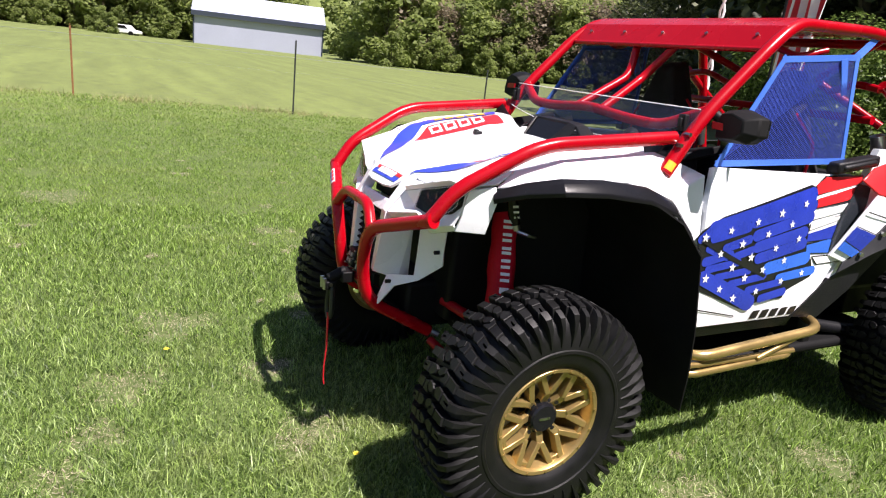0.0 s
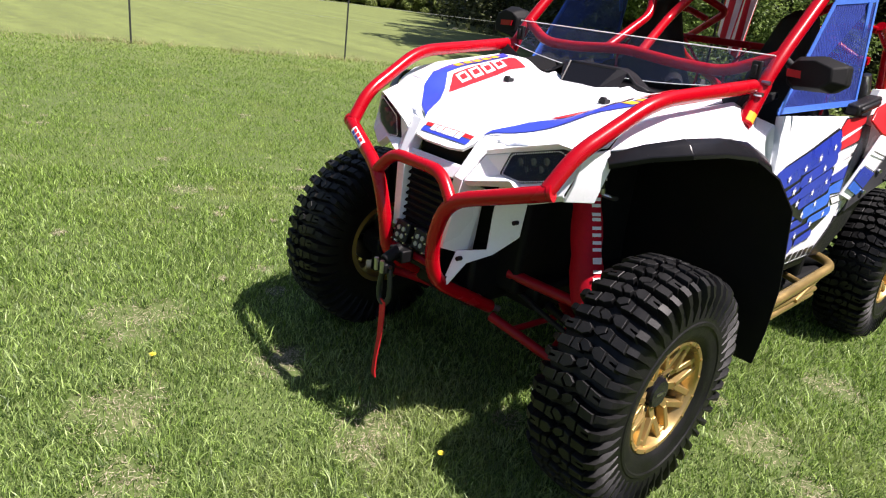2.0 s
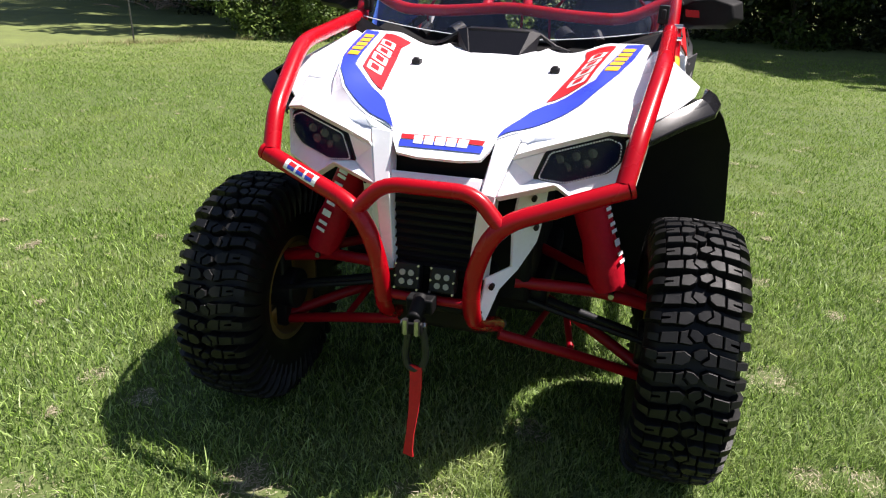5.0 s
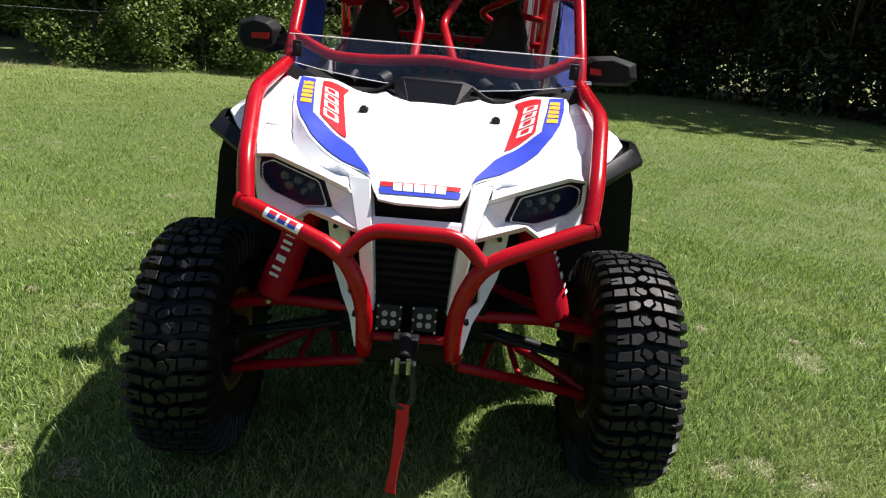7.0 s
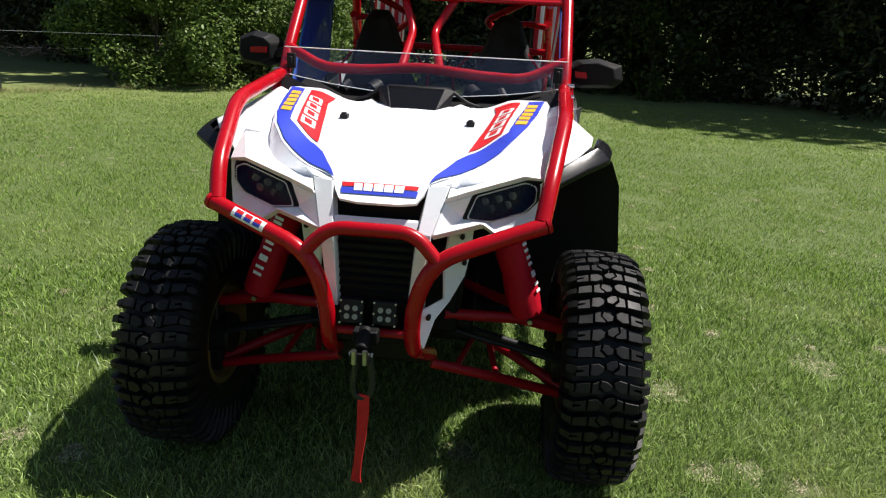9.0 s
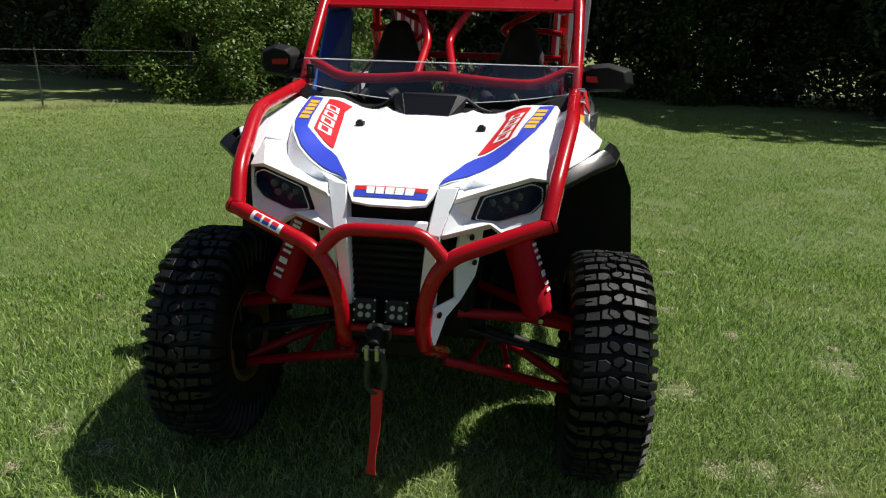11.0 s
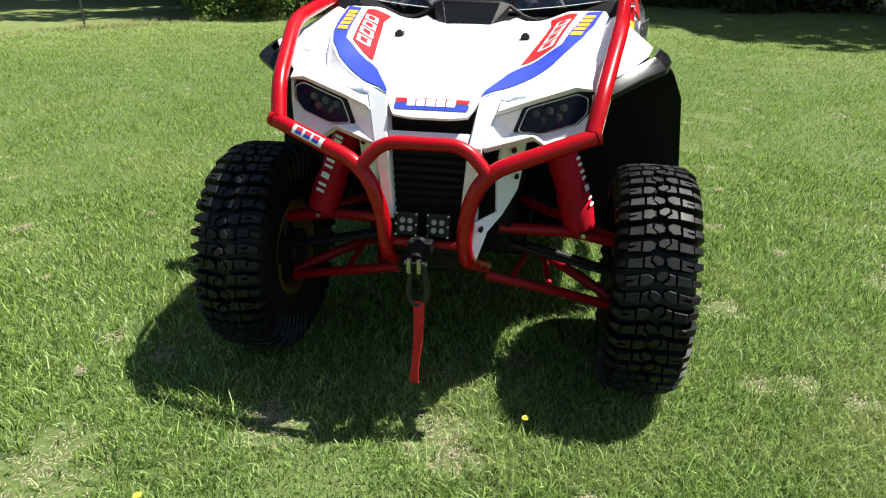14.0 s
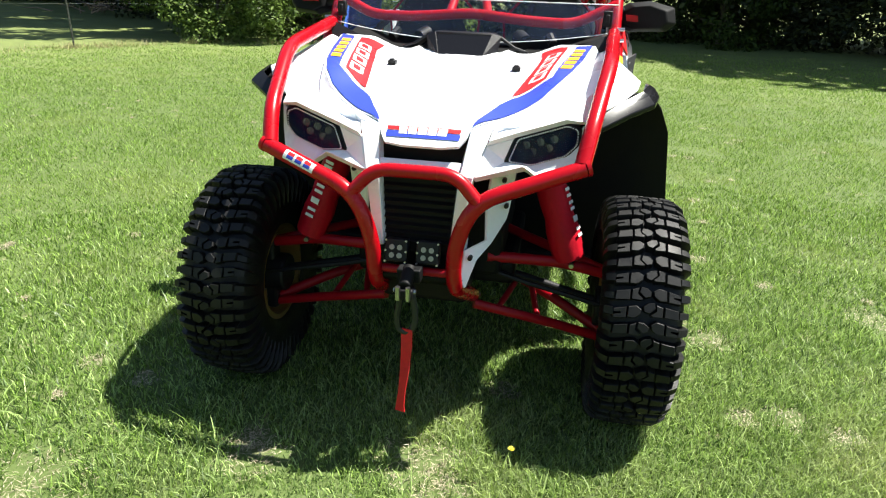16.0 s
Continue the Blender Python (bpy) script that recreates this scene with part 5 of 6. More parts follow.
def build_wheel():
    """A wheel about X at the origin, its outer face towards +X."""
    prof = [(-0.10, 0.197), (-0.105, 0.174), (-0.02, 0.164), (0.075, 0.168), (0.095, 0.177), (0.102, 0.178), (0.110, 0.183), (0.112, 0.195), (0.106, 0.2005), (0.090, 0.199)]
    wheel = part("wheel", revolve(prof, 56), GOLD, None, "gold alloy wheel with black knobbly tyre", 40)
    part("tyre", tyre_mesh(), RUBBER, wheel, "black knobbly off-road tyre", 35)
    tread(wheel)
    def arm(bm, rot, p0, p1, w0, w1, deep):
        d = (p1 - p0).normalized()
        side = d.cross(Vector((1, 0, 0))).normalized()
        ends = []
        for p, w in ((p0, w0), (p1, w1)):
            ends.append([bm.verts.new(rot @ q) for q in (p - side * w * 0.7, p + side * w * 0.7, p + side * w + Vector((-deep, 0, 0)), p - side * w + Vector((-deep, 0, 0)))])
        for i in range(4):
            bm.faces.new((ends[0][i], ends[0][(i + 1) % 4], ends[1][(i + 1) % 4], ends[1][i]))
        bm.faces.new(ends[0][::-1])
        bm.faces.new(ends[1])

    bm = bmesh.new()
    for k in range(8):
        rot = Matrix.Rotation(2 * math.pi * k / 8, 4, "X")
        fork = Vector((0.084, 0.098, 0))
        arm(bm, rot, Vector((0.062, 0.045, 0)), fork, 0.0195, 0.0185, 0.028)
        for da in (-0.27, 0.27):
            arm(bm, rot, fork + Vector((0.001, -0.006, 0.004 * (1 if da > 0 else -1))), Vector((0.098, 0.179 * math.cos(da), 0.179 * math.sin(da))), 0.0130, 0.0160, 0.030)
        # a short web along the rim between neighbouring forks
        b0, b1 = 0.27, 2 * math.pi / 8 - 0.27
        arm(bm, rot, Vector((0.094, 0.168 * math.cos(b0), 0.168 * math.sin(b0))), Vector((0.094, 0.168 * math.cos(b1), 0.168 * math.sin(b1))), 0.010, 0.010, 0.02)
    bmesh.ops.recalc_face_normals(bm, faces=bm.faces[:])
    part("spokes", bm, GOLD, wheel, "gold split spokes", 30, 0.002)
    part("brake_disc", revolve([(0.0, 0.03), (0.0, 0.125), (0.008, 0.125), (0.008, 0.03)], 32), STEEL, wheel, "dark brake disc")
    part("hub", revolve([(0.03, 0.0), (0.052, 0.066), (0.062, 0.063), (0.064, 0.055), (0.078, 0.053), (0.084, 0.046), (0.084, 0.0)], 24), GLOSSY, wheel, "black hub cap with pale bar", 30)
    bm = bmesh.new()
    box(bm, (0.0845, 0, 0), (0.003, 0.044, 0.009))
    part("hub_bar", bm, STEEL, wheel, "pale bar", 0)
    for k in range(4):
        a = 2 * math.pi * (k + 0.5) / 4
        part("lug_nut", sweep(bmesh.new(), [(0.05, 0.068 * math.cos(a), 0.068 * math.sin(a)), (0.074, 0.068 * math.cos(a), 0.068 * math.sin(a))], 0.008, 6), BLACK, wheel)
    for k in range(16):
        a = 2 * math.pi * (k + 0.25) / 16
        part("ring_bolt", sweep(bmesh.new(), [(0.106, 0.189 * math.cos(a), 0.189 * math.sin(a)), (0.1145, 0.189 * math.cos(a), 0.189 * math.sin(a))], 0.005, 6), GOLD, wheel)
    return wheel


wheel = build_wheel()
wheel.parent = buggy
wheel.matrix_basis = pose(0.729, -0.066, 0.392, 0, 0, 0)
for x, y, turn, roll in ((-0.729, -0.066, 180, 31), (0.735, 2.30, 0, 17), (-0.735, 2.30, 180, 50)):
    copy_thing(wheel, pose(x, y, 0.392, 0, 0, turn) @ pose(0, 0, 0, roll, 0, 0))

# ---- flags and whip on the rear of the cage ----
def flag(x, y, turn, drop):
    bm = bmesh.new()
    rows, cols = 26, 40
    g = []
    for i in range(rows):
        v = i / (rows - 1)
        row = []
        for j in range(cols):
            u = j / (cols - 1)
            fold = math.sin(u * 15 + 2.5 * v) * 0.030 * (0.4 + u) + math.sin(u * 7 - 3 * v) * 0.02
            row.append(bm.verts.new((0.02 + u * (0.29 - 0.08 * v), fold, -v * drop - u * (0.10 + 0.12 * v))))
        g.append(row)
    for i in range(rows - 1):
        for j in range(cols - 1):
            f = bm.faces.new((g[i][j], g[i][j + 1], g[i + 1][j + 1], g[i + 1][j]))
            f.material_index = 2 if j < 16 and i < 9 else (j // 4) % 2
    bmesh.ops.transform(bm, matrix=pose(x, y, 2.56, 0, 0, turn), verts=bm.verts[:])
    bm.normal_update()
    bmesh.ops.solidify(bm, geom=bm.faces[:], thickness=0.002)
    pole = part("flag_pole", sweep(bmesh.new(), [(x, y, 1.30), (x, y, 2.62)], 0.008, 8), BLACK, buggy, "thin black flag pole")
    part("flag", bm, [FLAG_RED, FLAG_WHITE, FLAG_BLUE], pole, "limp red and white striped flag with blue corner", 60)


FLAG_RED = mat("red_flag_cloth", (0.50, 0.02, 0.03), 0.8, var=0.1, bump=0.3, bump_scale=400)
FLAG_WHITE = mat("white_flag_cloth", (0.75, 0.74, 0.74), 0.8, var=0.06, bump=0.3, bump_scale=400)
FLAG_BLUE = mat("blue_flag_cloth", (0.02, 0.03, 0.20), 0.8, var=0.1, bump=0.3, bump_scale=400)
flag(0.50, 2.50, 20, 1.12)
flag(-0.61, 2.50, -4, 1.05)
bm = bmesh.new()
for k in (0, math.pi):
    sweep(bm, [(-0.58 + 0.012 * math.cos(k + i * 0.9), 1.92 + 0.012 * math.sin(k + i * 0.9), 1.5 + i * 0.03) for i in range(40)], 0.008, 6)
part("whip", bm, LED, buggy, "twisted clear whip aerial")

# ---- barn, fence, trees ----
def build_barn(at, turn):
    barn = thing("barn", "long grey metal barn with pale roof, standing in the field", "barn")
    L, W, H, P = 16.6, 9.0, 4.2, 2.3
    walls = bmesh.new()
    box(walls, (0, 0, H / 2), (L, W, H))
    for sx in (-1, 1):
        f = [(sx * L / 2, -W / 2, H), (sx * L / 2, W / 2, H), (sx * L / 2, 0, H + P)]
        plate_bm = plate(f, (-sx, 0, 0), 0.1)
        me = bpy.data.meshes.new("gable")
        plate_bm.to_mesh(me)
        plate_bm.free()
        walls.from_mesh(me)
    wall = part("wall", walls, TIN_WALL, barn, "grey ribbed metal wall", 0)
    bm = bmesh.new()
    for k in range(54):
        box(bm, (-L / 2 + 0.15 + k * 0.304, -W / 2 - 0.004, H / 2), (0.05, 0.008, H))
    part("wall_ribs", bm, TIN_WALL, wall, "", 0)
    for s in (-1, 1):
        part("roof_slope", solid([(-L / 2 - 0.3, s * (W / 2 + 0.35), H - 0.12), (L / 2 + 0.3, s * (W / 2 + 0.35), H - 0.12), (L / 2 + 0.3, 0, H + P + 0.05), (-L / 2 - 0.3, 0, H + P + 0.05)], [(0, 1, 2, 3)], 0.08), TIN_ROOF, barn, "pale metal roof", 0)
        bm = bmesh.new()
        box(bm, (0, s * (W / 2 + 0.40), H - 0.36), (L + 0.6, 0.06, 0.62))
        part("fascia", bm, TIN_TRIM, barn, "dark eaves trim", 0)
    bm = bmesh.new()
    for sx in (-1, 1):
        box(bm, (sx * (L / 2 + 0.01), -W / 2 - 0.01, H / 2), (0.16, 0.12, H))
    part("corner_trim", bm, TIN_TRIM, barn, "dark corner trim", 0)
    barn.matrix_basis = pose(*at, 0, 0, turn)
    return barn


build_barn((-95.1, 19.0, 0.12), 78)


def post(at, height, material, label, lean=0.0, rusty=False):
    p = thing("fence_post", label, "fence post", "fence posts")
    bm = bmesh.new()
    box(bm, (0, 0, height / 2 - 0.1), (0.036, 0.008, height + 0.2))
    box(bm, (0, 0.016, height / 2 - 0.1), (0.008, 0.030, height + 0.2))
    for k in range(int(height / 0.09)):
        box(bm, (0, -0.008, 0.12 + k * 0.09), (0.016, 0.012, 0.02))
    part("stake", bm, material, p, "", 0)
    p.matrix_basis = pose(at[0], at[1], rise(*at), lean, 0, 75)
    return p


POSTS = [((-13.9, -6.2), POST_RUST), ((-13.0, -1.8), POST_RUST), ((-12.15, 2.44), POST_GREEN), ((-11.2, 6.7), POST_GREEN), ((-9.8, 10.4), POST_GREEN)]
for i, (at, m) in enumerate(POSTS):
    post(at, (1.25, 1.36, 1.55, 1.40, 1.25)[i], m, "rusty brown steel fence stake in grass" if m is POST_RUST else "thin dark steel fence stake in grass", 1.5 * math.sin(i * 3))
fence_wire = thing("fence_wire", "thin galvanised fence wires strung along steel stakes", "fence wire")
WIRES = [p for p, m in POSTS] + [(-7.6, 13.0)]
for h, r in ((0.88, 0.0009), (1.20, 0.0034)):
    part("wire", sweep(bmesh.new(), [(x, y, rise(x, y) + h) for x, y in [(-15.4, -14.0)] + WIRES[:6]], r, 5), WIRE, fence_wire, "", 0)


def leaf_cloud(rng, centres, radii, count, size, squash=0.8):
    """Many small folded leaves gathered on the outside of clumps: verts and faces."""
    idx = rng.choice(len(centres), count, p=np.array([r ** 2 for r in radii]) / sum(r ** 2 for r in radii))
    d = rng.normal(size=(count, 3))
    d /= np.linalg.norm(d, axis=1)[:, None]
    rad = np.array(radii)[idx] * (0.55 + 0.5 * rng.random(count) ** 0.6)
    p = np.array(centres)[idx] + d * rad[:, None] * np.array((1, 1, squash))
    face = d * 0.55 + np.array((0, 0, 0.75)) + rng.normal(size=(count, 3)) * 0.55
    a = np.cross(face, rng.normal(size=(count, 3)))
    a /= np.linalg.norm(a, axis=1)[:, None]
    b = np.cross(a, face)
    b /= np.linalg.norm(b, axis=1)[:, None]
    s = size * (0.6 + 0.8 * rng.random(count))[:, None]
    v = np.stack((p - a * s, p + b * s * 0.5, p + a * s, p - b * s * 0.5), 1).reshape(-1, 3)
    return v, np.arange(count * 4).reshape(-1, 4)


def quads(name, v, f, material, parent, label=""):
    me = bpy.data.meshes.new(name)
    me.vertices.add(len(v))
    me.vertices.foreach_set("co", np.asarray(v, np.float32).ravel())
    me.loops.add(f.size)
    me.loops.foreach_set("vertex_index", f.astype(np.int32).ravel())
    me.polygons.add(len(f))
    me.polygons.foreach_set("loop_start", (np.arange(len(f)) * f.shape[1]).astype(np.int32))
    me.update(calc_edges=True)
    me.materials.append(material)
    ob = new(name, me)
    ob.parent = parent
    if label:
        tagged(ob, label)
    return ob


def build_tree(seed, height, spread, low, leaves, leaf, material, label, category, name="tree", group=""):
    """A tapered trunk with limbs, and a crown of clumps of small leaves from the height low upwards."""
    rng = np.random.default_rng(seed)
    t = thing(name, label, category, group)
    bm = bmesh.new()
    lean = rng.normal(size=2) * 0.04 * height
    top = Vector((lean[0], lean[1], height * 0.9))
    r0 = 0.012 * height + 0.03
    sweep(bm, [Vector((0, 0, -0.3)), Vector((lean[0] * 0.2, lean[1] * 0.1, height * 0.3)), Vector((lean[0] * 0.5, lean[1] * 0.6, height * 0.6)), top], r0, 8, r0 * 0.2)
    centres, radii = [], []
    n = 12
    for k in range(n):
        h = low + (height - low) * (k + rng.random()) / n
        a = k * 2.4 + rng.random()
        out = spread * (0.35 + 0.65 * rng.random()) * math.sin(math.pi * min(0.95, max(0.12, 0.25 + 0.7 * (h - low) / (height - low + 0.01))))
        c = Vector((math.cos(a) * out, math.sin(a) * out, h))
        base = Vector((lean[0] * 0.3, lean[1] * 0.3, max(0.1, h * 0.55)))
        sweep(bm, [base, base.lerp(c, 0.5) + Vector((0, 0, 0.06 * height * rng.random())), c], r0 * 0.4, 5, r0 * 0.08)
        for q in range(3):
            centres.append(c + Vector(rng.normal(size=3) * spread * 0.20))
            radii.append(spread * (0.20 + 0.22 * rng.random()))
    part("trunk", bm, BARK, t, "", 60)
    v, f = leaf_cloud(rng, [tuple(c) for c in centres], radii, leaves, leaf)
    v[:, 2] = np.maximum(v[:, 2], 0.02)
    quads("crown", v, f, material, t)
    return t


def plant(kinds, spots, seed):
    rng = np.random.default_rng(seed)
    used = set()
    for i, (x, y, k, sc) in enumerate(spots):
        src = kinds[k]
        m = pose(x, y, rise(x, y) - 0.05, 0, 0, float(rng.random() * 360))
        if k in used:
            ob = copy_thing(src, m)
        else:
            ob, src.matrix_basis = src, m
            used.add(k)
        ob.scale = (sc, sc, sc * (0.9 + 0.2 * float(rng.random())))


wood = [build_tree(11, 11, 3.0, 1.5, 2700, 0.22, LEAF_WOOD, "tall woodland tree with leaves coloured dark for shade", "tree", "tree", "woodland trees"),
        build_tree(12, 12, 3.2, 2.5, 2700, 0.22, LEAF_WOOD, "tall woodland tree with leaves coloured dark for shade", "tree", "tree", "woodland trees"),
        build_tree(13, 4.2, 2.2, 0.2, 5400, 0.085, LEAF_WOOD, "dense undergrowth shrub at wood edge with leaves coloured dark for shade", "shrub", "shrub", "undergrowth"),
        build_tree(14, 3.4, 2.0, 0.1, 5400, 0.080, LEAF_WOOD, "dense undergrowth shrub at wood edge with leaves coloured dark for shade", "shrub", "shrub", "undergrowth")]
EDGE = [(26, 6), (22.5, 9.0), (19, 12), (15.5, 15), (12, 17.5), (8.5, 20), (5, 21.8), (1, 22.5), (-3, 21.5), (-6.5, 19.0), (-10.5, 20.5), (-15, 22.5), (-20, 25.5), (-26, 30), (-33, 36), (-41, 42), (-50, 48), (-60, 54), (-70, 60)]
rng = np.random.default_rng(5)
spots = []
for i, (x, y) in enumerate(EDGE):
    spots.append((x + rng.normal() * 0.5, y + rng.normal() * 0.5, 2 + i % 2, 1.0 + 0.3 * rng.random()))
    spots.append((x + 2.1 + rng.normal() * 0.4, y + 0.9 + rng.normal() * 0.5, 3 - i % 2, 1.1 + 0.4 * rng.random()))
    spots.append((x + rng.normal() * 0.8, y + 2.2, i % 2, 0.95 + 0.3 * rng.random()))
    spots.append((x + 2 + rng.normal() * 0.8, y + 5.5, (i + 1) % 2, 1.1 + 0.3 * rng.random()))
    spots.append((x + 0.5 + rng.normal() * 0.8, y + 4.0, 2, 1.6))
    if -24 < x < -5:
        spots.append((x - 1.5 + rng.normal() * 0.4, y + 1.2, 1, 1.15 + 0.2 * rng.random()))
        spots.append((x + 1.0, y + 3.0, 3, 1.5))
        spots.append((x - 1.0, y + 8.5, i % 2, 1.4))
    if x < -24:
        spots.append((x - 1 + rng.normal(), y + 9.0, i % 2, 1.5 + 0.3 * rng.random()))
        spots.append((x - 3 + rng.normal(), y + 1.0, 2, 1.8))
spots += [(-9.6, 17.6, 1, 1.15), (-12.6, 18.9, 1, 1.1), (-12.2, 21.0, 2, 1.1), (9.6, 18.9, 3, 0.8), (12.6, 16.9, 3, 0.9)]
spots = [(x, y, k, sc * 1.35 if x > 2 and k < 2 else sc) for x, y, k, sc in spots]
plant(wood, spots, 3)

bush = [build_tree(21, 2.9, 2.1, 0.2, 26000, 0.052, LEAF_BUSH, "rounded sunlit green bush over old fence", "bush", "bush"),
        build_tree(22, 2.3, 1.5, 0.2, 13000, 0.046, LEAF_BUSH, "leafy green bush at wood edge", "bush", "bush"),
        build_tree(23, 2.3, 1.5, 0.1, 9000, 0.060, LEAF_SHADE, "leafy green bush at wood edge with leaves coloured dark for shade", "bush", "bush")]
plant(bush, [(-8.4, 14.0, 0, 1.0), (-6.2, 14.9, 1, 1.15), (-4.6, 16.0, 1, 1.1), (5.0, 20.0, 2, 1.1), (-9.4, 15.4, 1, 1.15)], 9)

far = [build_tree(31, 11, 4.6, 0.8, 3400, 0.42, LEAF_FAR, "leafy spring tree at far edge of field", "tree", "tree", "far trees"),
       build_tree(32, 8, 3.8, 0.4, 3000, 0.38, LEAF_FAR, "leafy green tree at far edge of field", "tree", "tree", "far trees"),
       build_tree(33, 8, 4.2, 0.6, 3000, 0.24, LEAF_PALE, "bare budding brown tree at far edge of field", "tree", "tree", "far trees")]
spots = []
for i in range(54):
    az = radians(-103 + i * 1.2)
    d = 112 + 5 * math.sin(i * 1.7) + 6 * float(rng.random()) - (26 if az > radians(-70) else 0)
    spots.append((math.sin(az) * d, math.cos(az) * d, (0, 1, 2, 0, 1, 2, 1)[i % 7], 0.8 + 0.35 * float(rng.random())))
    spots.append((math.sin(az + 0.008) * (d - 6), math.cos(az + 0.008) * (d - 6), 1, 0.32 + 0.15 * float(rng.random())) if not -85 < math.degrees(az) < -71 else (math.sin(az) * 126, math.cos(az) * 126, 1, 1.0))
for i in range(30):
    az = radians(-104 + i * 2.1)
    spots.append((math.sin(az) * 134, math.cos(az) * 134, (1, 0, 0)[i % 3], 1.2 + 0.4 * float(rng.random())))
spots += [(-96.8, 0.35, 1, 0.30), (-97.2, -1.2, 1, 0.34)]
# the hillside shows through a gap beside the barn
spots = [q for q in spots if not -74.5 < math.degrees(math.atan2(q[0] - 2.3, q[1] + 1.3)) < -70.8]
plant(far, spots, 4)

# a pale car parked below the far trees
def far_car(at, turn):
    car = thing("parked_car", "small white parked car below far trees", "car")
    bm = bmesh.new()
    prof = [(-2.1, 0.35), (2.1, 0.35), (2.15, 0.75), (1.2, 0.90), (0.6, 1.40), (-1.2, 1.42), (-1.9, 0.95), (-2.15, 0.85)]
    f = bm.faces.new([bm.verts.new((x, -0.85, z)) for x, z in prof])
    g = bmesh.ops.extrude_face_region(bm, geom=[f])
    bmesh.ops.translate(bm, verts=[v for v in g["geom"] if isinstance(v, bmesh.types.BMVert)], vec=(0, 1.7, 0))
    bmesh.ops.recalc_face_normals(bm, faces=bm.faces[:])
    part("body", bm, WHITE, car, "white car body", 30, 0.08)
    for s in (-1, 1):
        part("side_window", plate([(0.95, s * 0.86, 0.95), (0.5, s * 0.86, 1.32), (-1.1, s * 0.86, 1.34), (-1.6, s * 0.86, 0.98)], (0, s, 0), 0.02), GLOSSY, car, "dark window", 0)
        for x in (-1.35, 1.35):
            part("wheel", sweep(bmesh.new(), [(x, s * 0.70, 0.33), (x, s * 0.88, 0.33)], 0.33, 16), RUBBER, car, "dark wheel")
    car.matrix_basis = pose(*at, 0, 0, turn)


far_car((-100.0, 2.0, rise(-100.0, 2.0) - 0.15), 60)


def brush_pile(at):
    rng2 = np.random.default_rng(8)
    pile = thing("brush_pile", "heap of bleached dead branches below trees", "brush pile")
    for k in range(46):
        a, b = rng2.normal(size=3) * (0.55, 0.35, 0.16), rng2.normal(size=3) * (0.45, 0.30, 0.10)
        p = Vector((a[0], a[1], 0.12 + abs(a[2])))
        q = p + Vector((b[0], b[1], b[2] + 0.1))
        q.z = max(q.z, 0.05)
        part("branch", sweep(bmesh.new(), [p, p.lerp(q, 0.5) + Vector((0, 0, 0.05)), q], 0.028, 5, 0.010), DEADWOOD, pile)
    pile.matrix_basis = pose(*at, 0, 0, 35)


brush_pile((-16.4, 20.6, rise(-16.4, 20.6)))

# ---- lawn grass ----
# worn spots: the larger ones where they lie, small ones scattered
WORN = [(-0.49, -0.67, 0.12), (-1.10, -1.04, 0.20), (0.05, -0.60, 0.13), (0.16, -0.71, 0.09), (-0.48, -1.29, 0.16), (-0.11, -1.39, 0.11), (0.13, -1.51, 0.12), (0.94, 0.62, 0.14), (1.19, 0.49, 0.09), (2.03, 0.89, 0.11), (1.36, -0.07, 0.08), (1.53, -0.15, 0.07), (-4.1, -1.70, 0.24), (-2.86, -0.17, 0.10), (0.95, 1.41, 0.12), (-1.36, -0.31, 0.05)]
spot = np.random.default_rng(77)
WORN += [(spot.uniform(-6, 3.5), spot.uniform(-3.0, 6.5), spot.uniform(0.02, 0.06)) for q in range(110)]


